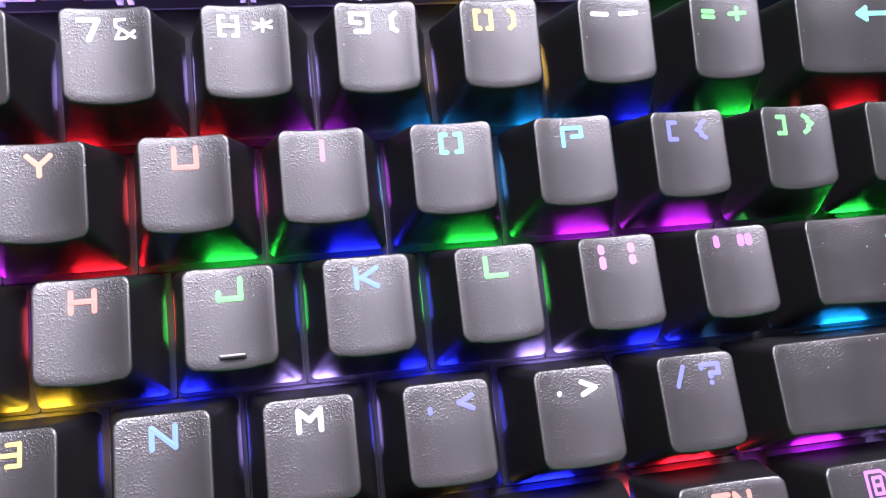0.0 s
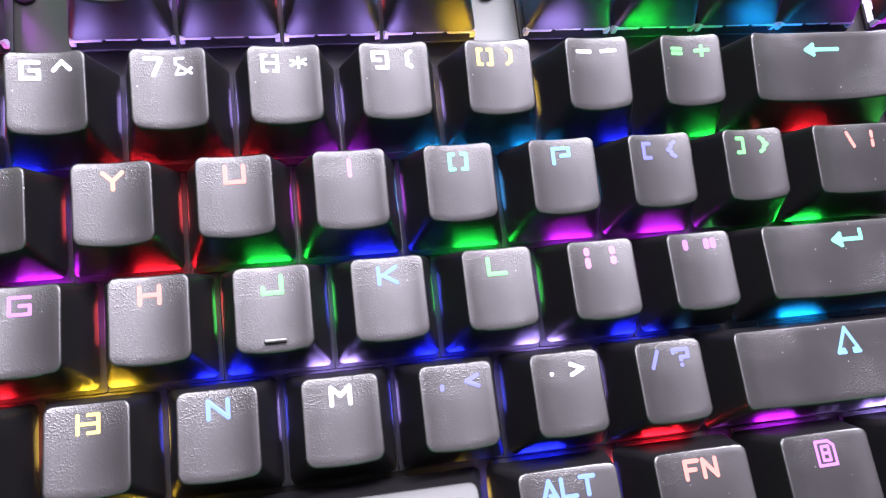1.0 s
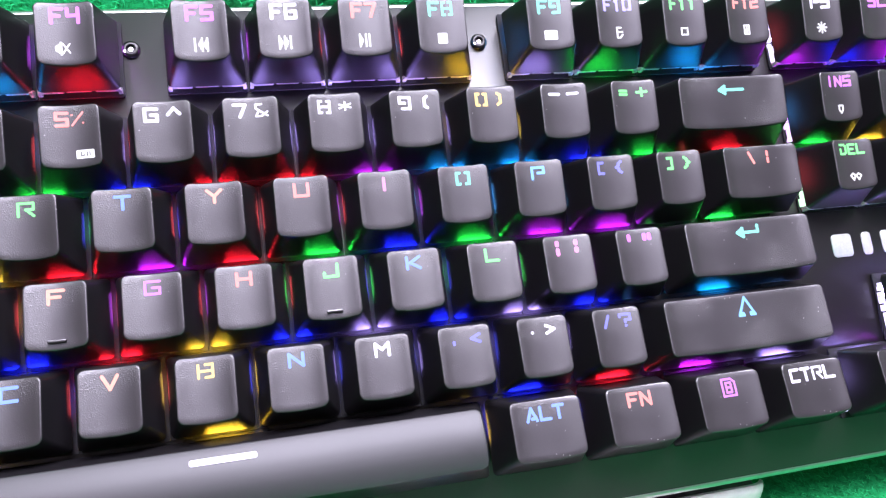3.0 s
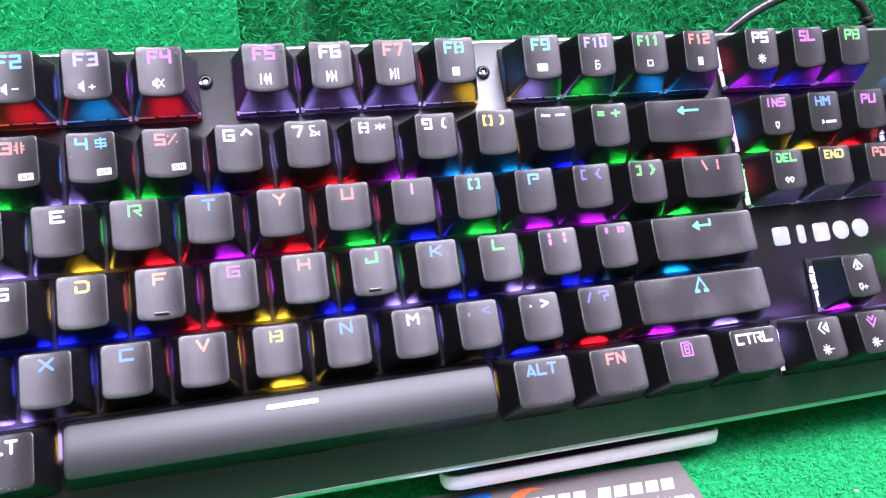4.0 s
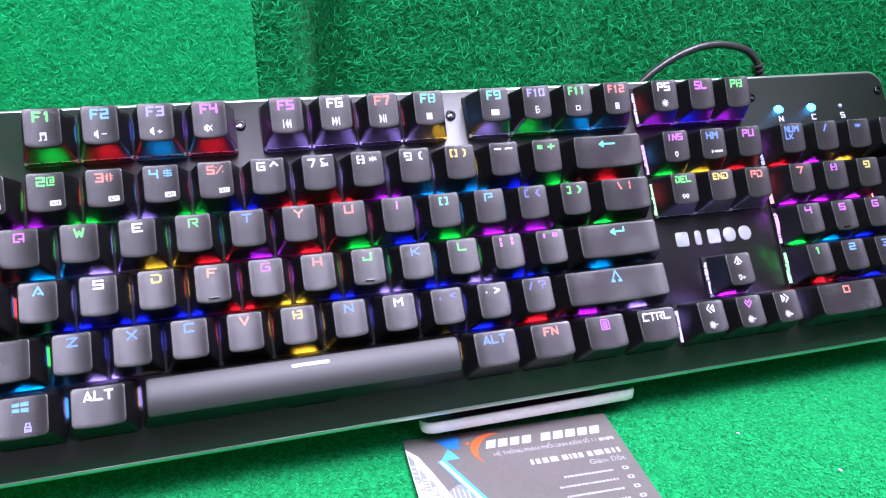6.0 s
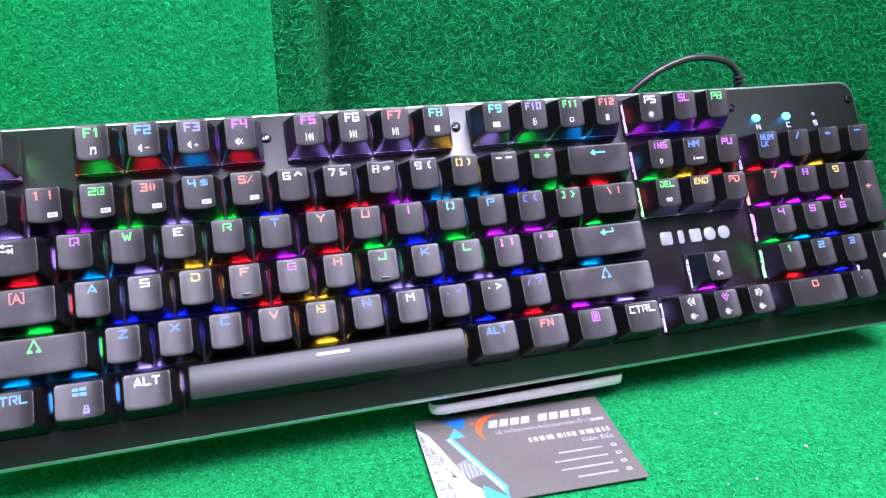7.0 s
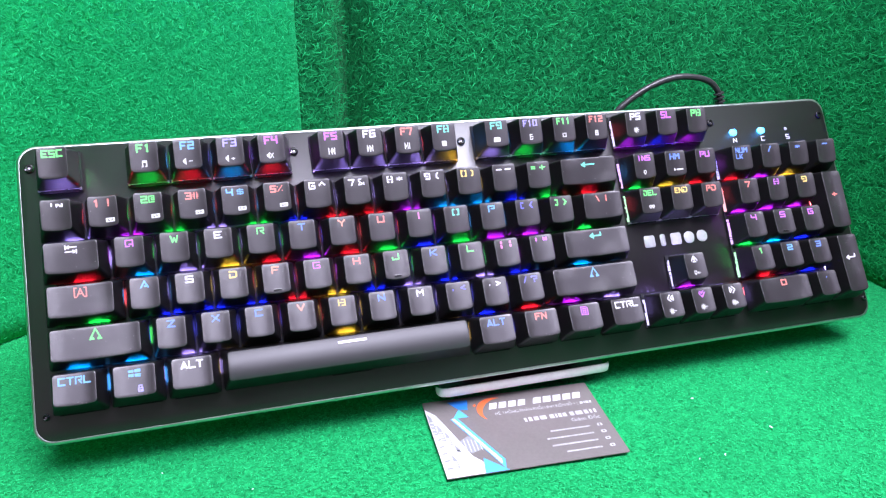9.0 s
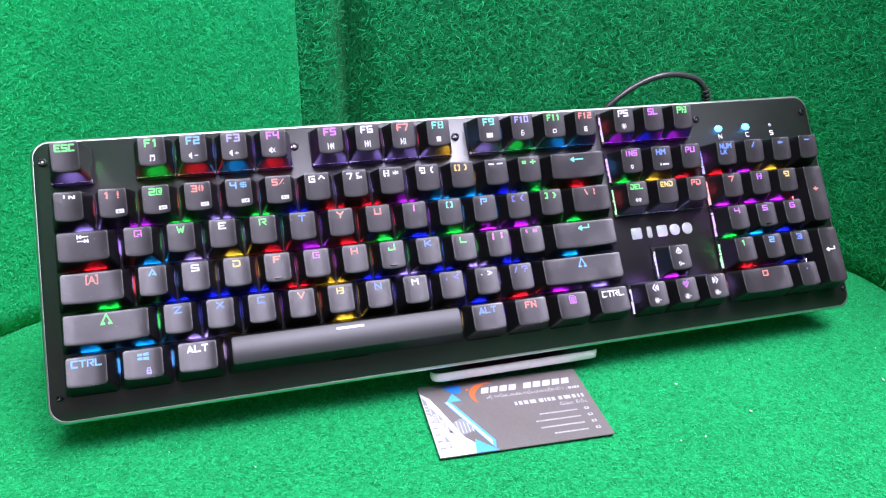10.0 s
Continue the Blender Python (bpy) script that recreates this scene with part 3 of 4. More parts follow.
def key(x, w, row, legend="", colour="w", icon="", below="", tall=1, size=0.0027, nub=False, bulge=False, name="key", colour_led=None, bare=False):
    """One key: its switch with a diode behind, the cap on it, and the legend on the cap."""
    r0, yt, yb, zt, zb = ROW[row]
    y0 = r0 * U
    yt += (tall - 1) * U
    kx, ky = x * U, y0
    thing = new(name)
    thing.parent = keyboard
    thing.location = (kx, ky, 0)
    cid = (w, row, tall, bulge)
    if cid not in CAPS:
        CAPS[cid] = cap_shape(w, row, tall, bulge)
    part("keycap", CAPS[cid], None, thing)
    if (w, tall) not in RIMS:
        RIMS[(w, tall)] = rim_shape(w, tall)
    part("cap_rim", RIMS[(w, tall)], None, thing, "milky plastic rim, made dark for shade")
    if row == "F" or (row == "t" and 15 < x < 18.4) or icon == "up":
        part("pale_rim", PALE_RIM, None, thing, "milky notched rim under the cap")
    cx, cy = w * U / 2, U * tall / 2
    switch = part("switch", SWITCH, None, thing, "switch housing, dark for the shade between the keys")
    switch.location = (cx, cy, 0)
    diode = part("diode", DIODE[colour_led or colour], None, thing, "glowing diode")
    diode.location = (cx, cy, 0)
    gid = (colour_led or colour, w, tall)
    # two added glowing strips imitate backlight that leaks out sideways
    if gid not in LEAK_MESH:
        bm = bmesh.new()
        for side in (-1, 1):
            gx = side * (w * U / 2 - 0.0024)
            block(bm, gx - 0.0003, -0.001, 0.0009, gx + 0.0003, 0.0058, 0.0023, 0.0001, 1)
        LEAK_MESH[gid] = mesh_of("leak_strip", bm, LEAK[gid[0]])
    if bare:
        # the plastic under the cap shows where no other key stands beside it; its diode light is put in as a glow
        bm = bmesh.new()
        y0_ = 0.0019
        while y0_ < 0.0158:
            y1_ = min(y0_ + random.uniform(0.0009, 0.0029), 0.0166)
            block(bm, random.choice((0.0004, 0.0006, 0.0009)), y0_, 0.0002, 0.0016, y1_ - random.choice((0.0, 0.0001, 0.0004)), random.uniform(0.0014, 0.0026), 0.0001, 1)
            y0_ = y1_
        part("bare_edge", bm, BARE[gid[0]], thing, "pale plastic edge under the cap, its diode light put in as a glow")
    leak = part("leak_strip", LEAK_MESH[gid], None, thing, "added glowing strip for leaking backlight")
    leak.location = (cx, cy, 0)
    if w >= 2 or tall > 1:
        for d in ((-0.0119, 0.0119) if w < 6 else (-0.05, 0.05)):
            stem = part("stabiliser", STABILISER, None, thing)
            stem.location = (cx + d, cy - 0.001, 0) if tall == 1 else (cx, cy + d, 0)

    def height(px, py):
        v = (py - yb) / (yt - yb)
        z = zb + (zt - zb) * v
        if bulge:
            return z + 0.0017 * (1 - (2 * v - 1) ** 2) - 0.0004
        e = min(min(px - INSET, w * U - INSET - px) / 0.006, 1)
        return z - 0.00095 * (1 - (1 - max(e, 0)) ** 2)
    bm = bmesh.new()
    if legend:
        wide = 0.62 if legend[0] == "F" and len(legend) == 3 else 0.72 if row == "F" or size == 0.0025 else 0.82 if len(legend) > 1 and " " not in legend else 0.93 if " " in legend else 1.1
        scrap = bmesh.new()
        total = letters(scrap, legend, 0, 0, size, height, wide=wide)
        scrap.free()
        letters(bm, legend, (w * U - total) / 2, yt - ((0.0016 if row == "F" or size == 0.0025 else 0.0019) if tall == 1 else 0.0125) - size, size, height, wide=wide)
        if legend == "NUM":
            letters(bm, "LK", (w * U - total) / 2, yt - 0.0024 - 2 * size, size * 0.9, height, wide=wide)
    if icon:
        k = size * 1.15
        span = {"back": 1.75, "enter": 1.5, "shift": 1.1, "tab": 1.1, "caps": 1.2, "win": 1.1, "menu": 0.75, "bar": 1}.get(icon, 1)
        if icon == "bar":
            for j in range(8):
                stroke(bm, cx - 0.0062 + 0.00155 * j, yt - 0.0028, cx - 0.0062 + 0.00155 * (j + 1), yt - 0.0028, 0.0013, height, 0.00022 + 0.000003 * j)
        else:
            lines(bm, ICON[icon], cx - span * k / 2, yt - (0.0017 if tall == 1 else 0.0115) - k, k, height, 0.2 if icon in ("back", "enter") else 0.13 if icon not in ("win", "left", "right", "up", "down", "shift") else 0.17)
    if bm.verts:
        part("legend", bm, LEGEND[colour], thing, "glowing legend")
    else:
        bm.free()
    if below:
        bm = bmesh.new()
        sym = below.rstrip("+-x")
        k = 0.0029
        k = 0.0025 if sym == "tag" else k
        bx = cx - k * 0.5 + (0.0024 if sym in ("tag", "lock") else 0)
        by = yb + (0.0016 if row != "F" else 0.0019)
        lines(bm, ICON[sym], bx - (0.0007 if below != sym else 0), by, k, height, 0.17 if sym not in ("tag", "mail", "stop") else 0.26)
        if below[-1] in "+-":
            letters(bm, below[-1], bx + k * 0.62, by + 0.0004, 0.0016, height, 0.26)
        if below[-1] == "x":
            lines(bm, ".48:.15 .95:.85,.48:.85 .95:.15", bx - 0.0007, by, k, lambda a, c: height(a, c) + 0.00005, 0.13)
        if sym == "tag":
            mark = bmesh.new()
            lines(mark, ".3:.2 .3:.52,.3:.2 .5:.2 .5:.34,.78:.2 .78:.52,1:.2 1:.52", bx, by, k, lambda a, c: height(a, c) + 0.0001, 0.075)
            part("icon_mark", mark, CAP_SIDE, thing, "dark marks on the white sign")
        part("icon", bm, ICON_WHITE if sym != "lock" else LEGEND["v"], thing, "small white printed sign")
    if nub:
        bm = block(bmesh.new(), cx - 0.0018, yb + 0.0011, height(cx, yb + 0.0014) - 0.0002, cx + 0.0018, yb + 0.0017, height(cx, yb + 0.0014) + 0.0009, 0.00025)
        part("homing_bar", bm, CAP, thing)
    return thing


CAPS, RIMS, LEAK_MESH = {}, {}, {}
bm = bmesh.new()
# the flange is widened so that it darkens the whole gap between keys
loft(bm, [[(x, y, z) for x, y in outline(-h, -h, h, h, 0.0004, 2, 2)] for h, z in ((0.00945, 0.0001), (0.00945, 0.0008), (0.0069, 0.0012), (0.0066, 0.0042), (0.0052, 0.0062))], True, True)
SWITCH = mesh_of("switch", bm, HOUSING)
STABILISER = mesh_of("stabiliser", block(bmesh.new(), -0.0022, -0.0055, 0.0, 0.0022, 0.005, 0.0045, 0.0004), CASE)
DIODE = {k: mesh_of("diode", block(bmesh.new(), -0.0042, 0.0066, 0.0013, 0.0042, 0.0083, 0.0026, 0.0004, 1), m) for k, m in LED.items()}

# the notched milky skirt that shows under the front of the free-standing caps
bm = bmesh.new()
for a, b, low in ((0.0007, 0.0061, 0.0026), (0.0067, 0.0122, 0.003), (0.0129, 0.0183, 0.0027)):
    block(bm, a, 0.0005, low, b, 0.0012, FOOT + 0.0001, 0.0002, 1)
for a in (0.0004, 0.0178):
    loft(bm, [[(a, 0.0004, z), (a + 0.0009, 0.0004, z), (a + 0.0009, 0.0016, z), (a, 0.0016, z)] for z in (0.0014, 0.0026)] + [[(a + 0.0002, 0.0007, 0.0036), (a + 0.0007, 0.0007, 0.0036), (a + 0.0007, 0.0011, 0.0036), (a + 0.0002, 0.0011, 0.0036)]], True, True)
PALE_RIM = mesh_of("pale_rim", bm, RIM_PALE)

LAYOUT = {
    "F": [("ESC", "g", ""), 1, ("F1", "g", "note"), ("F2", "c", "vol-"), ("F3", "v", "vol+"), ("F4", "m", "volx"), 0.5, ("F5", "m", "prev"), ("F6", "w", "next"), ("F7", "r", "play"), ("F8", "t", "stop"), 0.5,
          ("F9", "t", "mail"), ("F10", "v", "page"), ("F11", "g", "ring"), ("F12", "r", "calc"), 0.25, ("PS", "w", "sun"), ("SL", "m", ""), ("PB", "g", "")],
    "n": [("`~", "w", ""), ("1 !", "r", "tag"), ("2@", "g", "tag"), ("3#", "r", "tag"), ("4 $", "c", "tag"), ("5%", "r", "tag"), ("6 ^", "w", ""), ("7 &", "w", ""), ("8 *", "w", ""), ("9 (", "w", ""), ("0 )", "y", ""), ("- _", "w", ""),
          ("= +", "g", ""), ("@back", "c", "", 2), 0.25, ("INS", "m", "bulb"), ("HM", "b", "strip"), ("PU", "m", ""), 0.25, ("NUM", "b", ""), ("/", "b", ""), ("*", "b", ""), ("-", "b", "")],
    "t": [("@tab", "w", "", 1.5), ("Q", "m"), ("W", "g"), ("E", "w"), ("R", "g"), ("T", "b"), ("Y", "o"), ("U", "r"), ("I", "p"), ("O", "t"), ("P", "c"), ("[ {", "i"), ("] }", "g"), ("\\ |", "r", "", 1.5), 0.25,
          ("DEL", "g", "pair"), ("END", "y"), ("PD", "r"), 0.25, ("7", "r"), ("8", "m"), ("9", "y")],
    "c": [("@caps", "r", "", 1.75), ("A", "c"), ("S", "w"), ("D", "y"), ("F", "o"), ("G", "m"), ("H", "r"), ("J", "g"), ("K", "b"), ("L", "g"), ("; :", "p"), ("' \"", "m"), ("@enter", "g", "", 2.25), 3.5, ("4", "m"), ("5", "m"), ("6", "m")],
    "s": [("@shift", "g", "", 2.25), ("Z", "b"), ("X", "b"), ("C", "b"), ("V", "o"), ("B", "y"), ("N", "b"), ("M", "w"), (", <", "i"), (". >", "w"), ("/ ?", "i"), ("@shift", "c", "", 2.75), 1.25, ("@up", "w", "bulb+"), 1.25, ("1", "g"), ("2", "c"), ("3", "b")],
    "b": [("CTRL", "c", "", 1.25), ("@win", "c", "lock", 1.25), ("ALT", "w", "", 1.25), ("@bar", "y", "", 6.25), ("ALT", "b", "", 1.25), ("FN", "r", "", 1.25), ("@menu", "m", "", 1.25), ("CTRL", "w", "", 1.25), 0.25,
          ("@left", "w", "sun-"), ("@down", "m", "sun-"), ("@right", "w", "sun+"), 0.25, ("0", "r", "", 2), (".", "b")],
}
for row, items in LAYOUT.items():
    x, bare = 0.0, False
    for it in items:
        if isinstance(it, (int, float)):
            x += it
            bare = x > 14.5
            continue
        text, colour = it[0], it[1]
        below = it[2] if len(it) > 2 else ""
        w = it[3] if len(it) > 3 else 1
        small = 0.0025 if len(text) == 3 and " " not in text and text[0] != "@" else 0.0027
        if row == "F":
            small = 0.0031 if len(text) < 3 else 0.0028
        if w == 1.25:
            small = 0.0028
        icon = text[1:] if text[0] == "@" and len(text) > 2 else ""
        if icon:
            key(x, w, row, "", {"bar": "w", "back": "t", "enter": "t"}.get(icon, colour), icon, below, size=0.003 if icon in ("up", "down", "left", "right") else 0.0035, bulge=icon == "bar", name="space_bar" if icon == "bar" else "key", colour_led=colour, bare=bare)
        else:
            key(x, w, row, "o" if text == "0" and w == 2 else text, colour, "", below, size=small, nub=text in ("F", "J", "5") and row == "c", colour_led={"o": "r", "p": "m", "t": "c", "i": "b"}.get(colour), bare=bare and w == 1)
        x += w
        bare = False
key(21.5, 1, "c", "+", "r", tall=2)
key(21.5, 1, "b", "", "w", "enter", tall=2, size=0.0032)

# indicator lamps, their letters, and the maker's mark as plain bars
for i, (lx, ch) in enumerate(((0.3704, "N"), (0.3897, "C"), (0.4072, "S"))):
    bm = bmesh.new()
    loft(bm, [[(lx + (0.0026 if i < 2 else 0.001) * k * math.cos(math.pi * j / 8), 0.1056 + (0.002 if i < 2 else 0.001) * k * math.sin(math.pi * j / 8), z) for j in range(16)] for k, z in ((1, -0.0002), (1, 0.0003), (0.6, 0.0006))])
    part("indicator_lamp", bm, LAMP_BLUE if i < 2 else LOGO, keyboard, "lit blue indicator lamp" if i < 2 else "unlit indicator lamp", True)
    bm = bmesh.new()
    letters(bm, ch, lx - 0.0008, 0.0995, 0.0024, lambda a, b: 0.0001, 0.2)
    part("lamp_letter", bm, WHITE_INK, keyboard, "white printed letter")
for i in range(5):
    lx = 0.2993 + 0.0083 * i
    wide = 0.0032 if i == 1 else 0.0066
    bm = slab(lx + (0.0066 - wide) / 2, 0.0437, lx + (0.0066 + wide) / 2, 0.0503, 0.0001, 0.0004, 0.0012 if i < 3 else 0.003, 0.0001, 5)
    part("maker_mark", bm, LOGO, keyboard, "pale grey printed mark", True)

# ---------------------------------------------------------------- cable, stand and card
cable = new("cable")
tagged(cable, "black rubber cable arching behind the keyboard", "cable")
way_points = [Vector(p) for p in ((0.1685, 0.058, 0.09), (0.1684, 0.0595, 0.1125), (0.1655, 0.061, 0.1225), (0.1565, 0.062, 0.1292), (0.14, 0.063, 0.1316), (0.124, 0.063, 0.1285), (0.108, 0.0625, 0.1205), (0.094, 0.062, 0.1085), (0.082, 0.062, 0.092), (0.074, 0.062, 0.055), (0.066, 0.063, 0.012))]
pts = []
for i in range(1, len(way_points) - 2):
    p0, p1, p2, p3 = way_points[i - 1:i + 3]
    for k in range(6):
        a = k / 6
        pts.append(0.5 * (2 * p1 + (p2 - p0) * a + (2 * p0 - 5 * p1 + 4 * p2 - p3) * a * a + (3 * p1 - p0 - 3 * p2 + p3) * a ** 3))
pts = [way_points[0]] + pts + way_points[-2:]
part("cord", tube(bmesh.new(), pts, 0.0019), CABLE, cable, smooth=True)
relief = part("strain_relief", tube(bmesh.new(), [(0.1687, 0.058, 0.09), (0.1686, 0.0592, 0.104), (0.1684, 0.0597, 0.1135)], [0.0035, 0.0033, 0.0031]), CABLE_END, cable, "dark grey rubber sleeve", True)
for a in (0.0, 0.5, 1.0):
    p, q = Vector((0.1682, 0.0599, 0.1155)).lerp(Vector((0.1666, 0.0607, 0.1205)), a), Vector((-0.0002, 0.0001, 0.0006))
    part("rib", tube(bmesh.new(), [p - q, p - 0.6 * q, p + 0.6 * q, p + q], [0.0027, 0.0032, 0.0032, 0.0027]), CABLE, relief, smooth=True)

stand = new("display_stand")
tagged(stand, "pale grey plastic display stand under the keyboard", "stand")
part("base", slab(-0.037, -0.0375, 0.055, 0.0, -0.0006, 0.002, 0.004, 0.0004), STAND_SHADED, stand, "violet tray, dark for the shade under the keyboard", True)
bm = bmesh.new()
prof = [(-0.0384, 0.0), (-0.0392, 0.0008), (-0.0392, 0.0044), (-0.0384, 0.0055), (-0.0373, 0.005), (-0.0366, 0.002)]
ends = ((-0.0402, 0.0044), (-0.0396, 0.0022), (-0.0382, 0.0008), (-0.035, 0), (-0.01, 0), (0.02, 0), (0.052, 0), (0.0545, 0.0006), (0.0555, 0.0018))
loft(bm, [[(x, y + k, z * (1 - k * 60)) for y, z in prof] for x, k in ends], True, True)
part("front_lip", bm, STAND, stand, "upturned pale front lip", True)
for x in (-0.03, 0.036):
    part("foot", block(bmesh.new(), x, -0.03, FLOOR + 0.0004, x + 0.012, 0.004, -0.0006, 0.001), STAND_SHADED, stand, "violet foot, dark for the shade under the keyboard")
part("ledge", block(bmesh.new(), -0.03, -0.0235, 0.0018, 0.048, -0.0185, 0.0125, 0.0006), STAND_SHADED, stand, "violet ledge, dark for the shade under the keyboard")
bm = slab(-0.03, 0.0, 0.048, 0.075, -0.003, 0.0, 0.008, 0.0004)
rest = part("back_rest", bm, STAND, stand, smooth=True)
rest.matrix_basis = pose(0, -0.0241, 0.0131, TILT)

CW, CD = 0.0898, 0.0555
card = new("business_card")
card.matrix_world = pose(-0.0502, -0.0873, FLOOR + 0.0012, 0, 0, -3.1)
tagged(card, "dark grey business card with white print on green felt", "business card")
part("card_stock", slab(0, 0, CW, CD, 0, 0.0005, 0.0006, 0.0001, 2), CARD_DARK, card)


def printed(name, material, corners, z, label=""):
    bm = bmesh.new()
    bm.faces.new([bm.verts.new((x * CW, y * CD, 0.0005 + z)) for x, y in corners])
    return part(name, bm, material, card, label)


printed("white_panel", CARD_WHITE, [(0, 0), (0.24, 0), (0.22, 0.12), (0.17, 0.22), (0.13, 0.42), (0.09, 0.62), (0.05, 0.8), (0.0, 0.9)], 0.00004, "white printed skyline")
printed("grey_panel", CARD_GREY, [(0.13, 0.42), (0.17, 0.25), (0.25, 0.3), (0.24, 0.44), (0.18, 0.47)], 0.00006)
printed("blue_corner", CARD_SKY, [(0.2, 0), (0.33, 0), (0.22, 0.18)], 0.00008)
printed("blue_band", CARD_SKY, [(0.125, 0.72), (0.16, 0.74), (0.33, 0.13), (0.315, 0.02), (0.305, 0.06)], 0.0001, "sky blue printed band")
printed("white_band", CARD_WHITE, [(0.133, 0.72), (0.147, 0.725), (0.313, 0.13), (0.305, 0.08)], 0.00012)
printed("blue_fold", CARD_BLUE, [(0.14, 0.96), (0.26, 0.96), (0.24, 0.82), (0.19, 0.84)], 0.0001, "blue printed fold")
printed("blue_fold", CARD_SKY, [(0.14, 0.72), (0.19, 0.84), (0.23, 0.72)], 0.00012)
bm = bmesh.new()
arc = [(0.4 + 0.11 * math.cos(radians(a)), 0.78 + 0.17 * math.sin(radians(a)), 0.1 + 0.012 * math.sin(math.pi * k / 12)) for k, a in ((k, 60 + 170 * k / 12) for k in range(13))]
for k in range(12):
    (ax, ay, _), (bx, by, _) = arc[k], arc[k + 1]
    w0, w1 = 0.04 * math.sin(math.pi * k / 12), 0.04 * math.sin(math.pi * (k + 1) / 12)
    bm.faces.new([bm.verts.new((x * CW, y * CD, 0.00062)) for x, y in ((ax, ay), (ax + w0 * (0.4 - ax) / 0.11, ay + w0 * (0.78 - ay) / 0.11), (bx + w1 * (0.4 - bx) / 0.11 + 0.0004, by + w1 * (0.78 - by) / 0.11), (bx, by - 0.0004))])
part("orange_swoosh", bm, CARD_ORANGE, card, "orange printed swoosh")
printed("orange_dot", CARD_ORANGE, [(0.275, 0.86), (0.29, 0.85), (0.3, 0.87), (0.29, 0.89)], 0.0001)


def bars(name, x0, x1, y0, y1, count, z=0.00009, slant=0.0):
    """A line of print as plain bars, one for each word."""
    if name == "heading_bar":
        step = (x1 - x0) / count
        return [printed(name, CARD_WHITE, [(x0 + step * k, y0), (x0 + step * (k + 0.78), y0), (x0 + step * (k + 0.78) + slant, y1), (x0 + step * k + slant, y1)], z) for k in range(count)]
    widths = [0.4 + random.random() for _ in range(count)]
    total = sum(widths) + 0.34 * (count - 1)
    x = x0
    bm = bmesh.new()
    for wd in widths:
        e = x + wd / total * (x1 - x0)
        bm.faces.new([bm.verts.new((px * CW, py * CD, 0.0005 + z)) for px, py in ((x, y0), (e, y0), (e + slant, y1), (x + slant, y1))])
        x = e + 0.34 / total * (x1 - x0)
    return part(name, bm, CARD_PRINT, card, "white printed bars")


def written(text, x0, x1, y, high, lean=0.0):
    """A line of print in the built-in font, from x0 to x1 with its foot at y, high over its capitals."""
    curve = bpy.data.curves.new("print", "FONT")
    curve.body = text
    scrap = bpy.data.objects.new("print", curve)
    scene.collection.objects.link(scrap)
    me = bpy.data.meshes.new_from_object(scrap.evaluated_get(bpy.context.evaluated_depsgraph_get()))
    bpy.data.objects.remove(scrap)
    bm = bmesh.new()
    bm.from_mesh(me)
    left, right = min(v.co.x for v in bm.verts), max(v.co.x for v in bm.verts)
    for v in bm.verts:
        u = (v.co.x - left) / (right - left)
        v.co = ((x0 + u * (x1 - x0)) * CW + lean * v.co.y * high * CD, (y + v.co.y / 0.73 * high) * CD, 0.0006)
    bpy.data.meshes.remove(me)
    return part("print_line", bm, CARD_PRINT, card, "white printed words")


bars("heading_bar", 0.36, 0.59, 0.785, 0.87, 4, slant=0.018)
bars("heading_bar", 0.625, 0.93, 0.785, 0.87, 5, slant=0.018)
written("H\u1ec6 TH\u1ed0NG PH\u00c2N PH\u1ed0I LINH KI\u1ec6N S\u1ed0 1 |", 0.385, 0.88, 0.695, 0.04)
bars("print_bar", 0.895, 0.965, 0.695, 0.728, 4)
bars("print_bar", 0.53, 0.66, 0.552, 0.605, 4)
bars("print_bar", 0.68, 0.78, 0.552, 0.605, 4)
bars("print_bar", 0.8, 0.96, 0.552, 0.605, 5)
written("Gi\u00e1m \u0110\u1ed1c", 0.79, 0.96, 0.47, 0.05)
for k, (x0, n) in enumerate(((0.64, 15), (0.6, 17), (0.61, 19), (0.67, 14))):
    y = 0.375 - 0.092 * k
    bars("print_bar", x0, 0.87, y, y + 0.018, n)
    printed("print_sign", CARD_PRINT, [(0.918, y - 0.004), (0.942, y - 0.004), (0.946, y + 0.012), (0.942, y + 0.03), (0.918, y + 0.03), (0.914, y + 0.012)], 0.00009)
    printed("sign_mark", CARD_DARK, [(0.924, y + 0.004), (0.936, y + 0.004), (0.936, y + 0.022), (0.924, y + 0.022)], 0.00012)
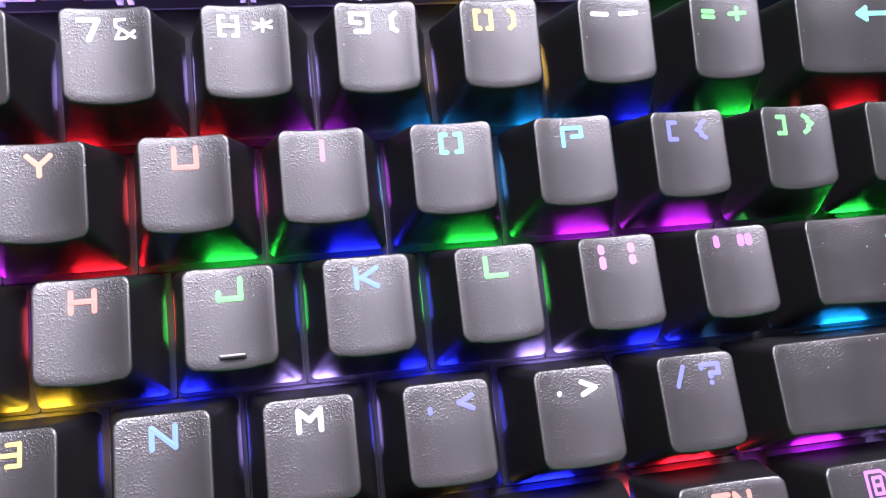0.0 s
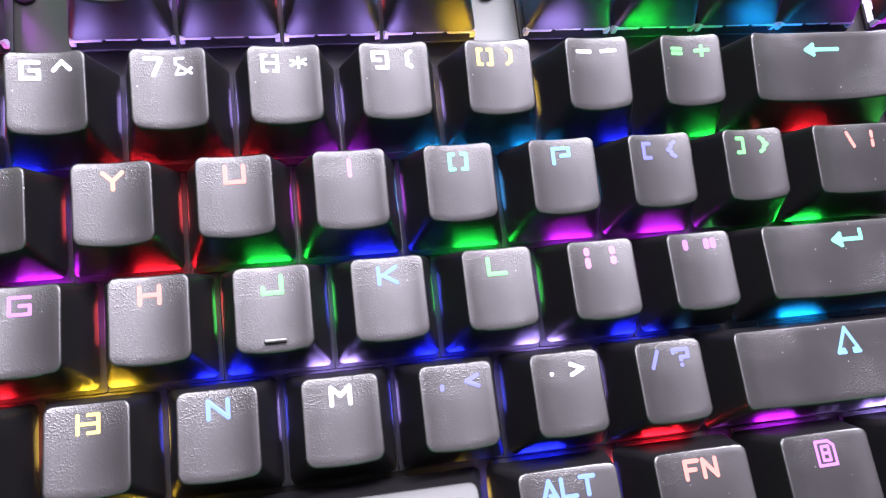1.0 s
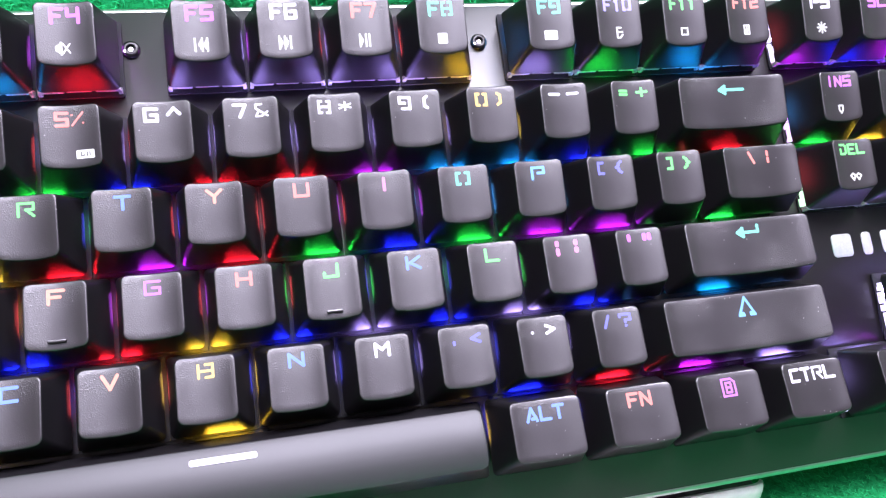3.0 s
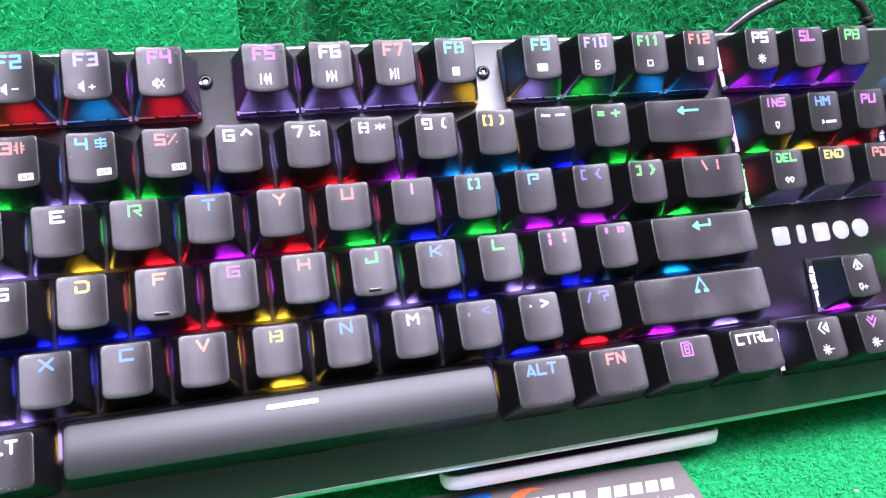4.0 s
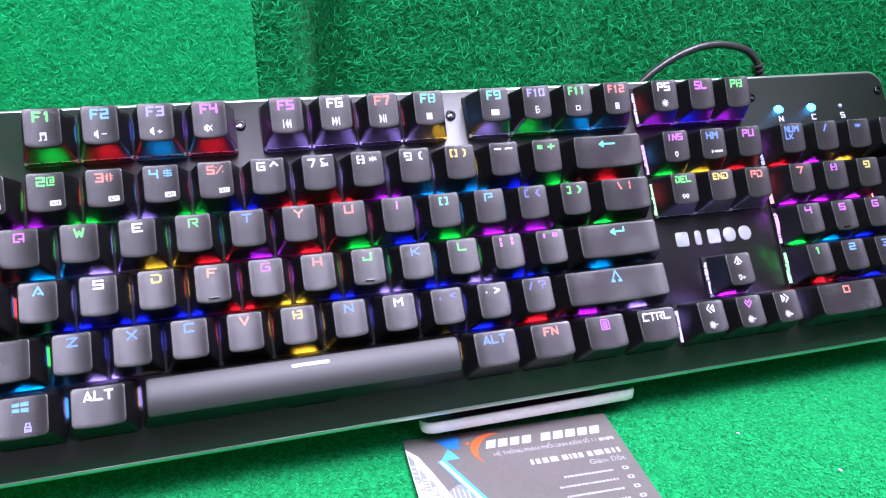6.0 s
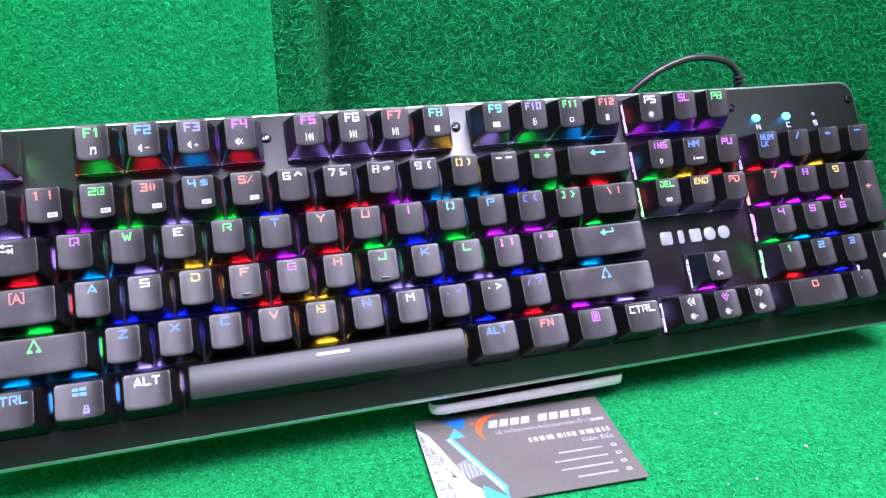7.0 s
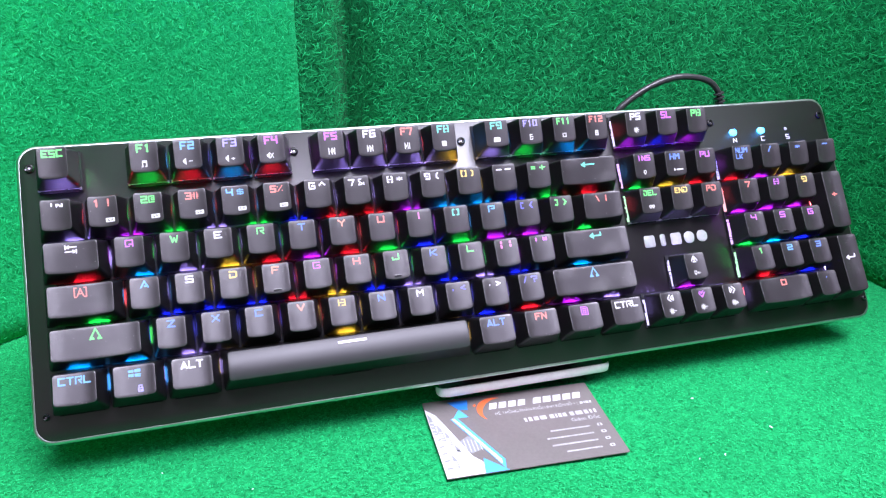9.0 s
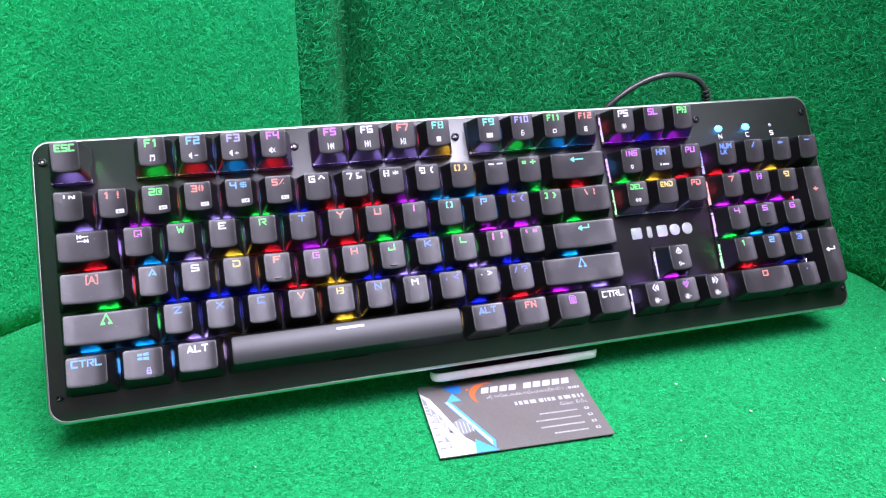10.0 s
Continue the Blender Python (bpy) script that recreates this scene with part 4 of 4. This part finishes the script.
# the printed towers: darker blocks with rows of windows in the pale skyline
for x0, x1, y0, y1 in ((0.004, 0.03, 0.55, 0.86), (0.035, 0.062, 0.46, 0.7), (0.066, 0.09, 0.4, 0.6), (0.095, 0.12, 0.3, 0.42), (0.06, 0.085, 0.12, 0.3)):
    printed("tower_print", CARD_GREY, [(x0, y0), (x1, y0 - 0.02), (x1 - 0.006, y1 - 0.09), (x0, y1 - 0.02)], 0.00006)
    for k in range(4):
        y = y0 + 0.01 + (y1 - y0 - 0.12) * k / 4
        printed("tower_window", CARD_WHITE, [(x0 + 0.003, y), (x1 - 0.008, y - 0.008), (x1 - 0.008, y + 0.006), (x0 + 0.003, y + 0.014)], 0.00009)
for k in range(7):
    y = 0.1 + 0.09 * k
    printed("window_bar", CARD_GREY, [(0.015, y), (0.05 - 0.003 * k, y + 0.005), (0.05 - 0.003 * k, y + 0.025), (0.015, y + 0.02)], 0.00008)
for k in range(5):
    printed("lattice_bar", CARD_WHITE, [(0.15 + 0.02 * k, 0.27 + 0.004 * k), (0.154 + 0.02 * k, 0.27), (0.154 + 0.02 * k, 0.44 - 0.01 * k), (0.15 + 0.02 * k, 0.44 - 0.01 * k)], 0.0001)

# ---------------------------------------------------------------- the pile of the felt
fibres("felt_pile_back", 56000, on_wall(LIGHT_EDGE, 0.995, 0.0), FIBRE_SHADED, "curly green pile on the felt backdrop", 1.15, (1, 1, 0.55))
fibres("felt_pile_left", 34000, on_wall(0.005, LIGHT_EDGE, 0.0022), FIBRE_LIT, "short green pile on the lit left part of the backdrop", 0.72)
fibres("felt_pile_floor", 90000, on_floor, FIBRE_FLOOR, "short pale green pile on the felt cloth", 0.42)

# crumbs of white lint lying on the cloth
bm = bmesh.new()
rng = random.Random(5)
for _ in range(16):
    x, y, r = rng.uniform(-0.2, 0.27), rng.uniform(-0.105, -0.048), rng.uniform(0.0003, 0.0007)
    if -0.055 < x < 0.048:
        continue
    bmesh.ops.create_icosphere(bm, subdivisions=1, radius=r, matrix=Matrix.LocRotScale((x, y, FLOOR + 0.0007), Euler((0, 0, rng.uniform(0, 3))), (1.6, 0.8, 0.6)))
tagged(new("lint", mesh_of("lint", bm, WHITE_INK, True)), "small white crumbs of lint on green felt", "lint", kind="stuff")
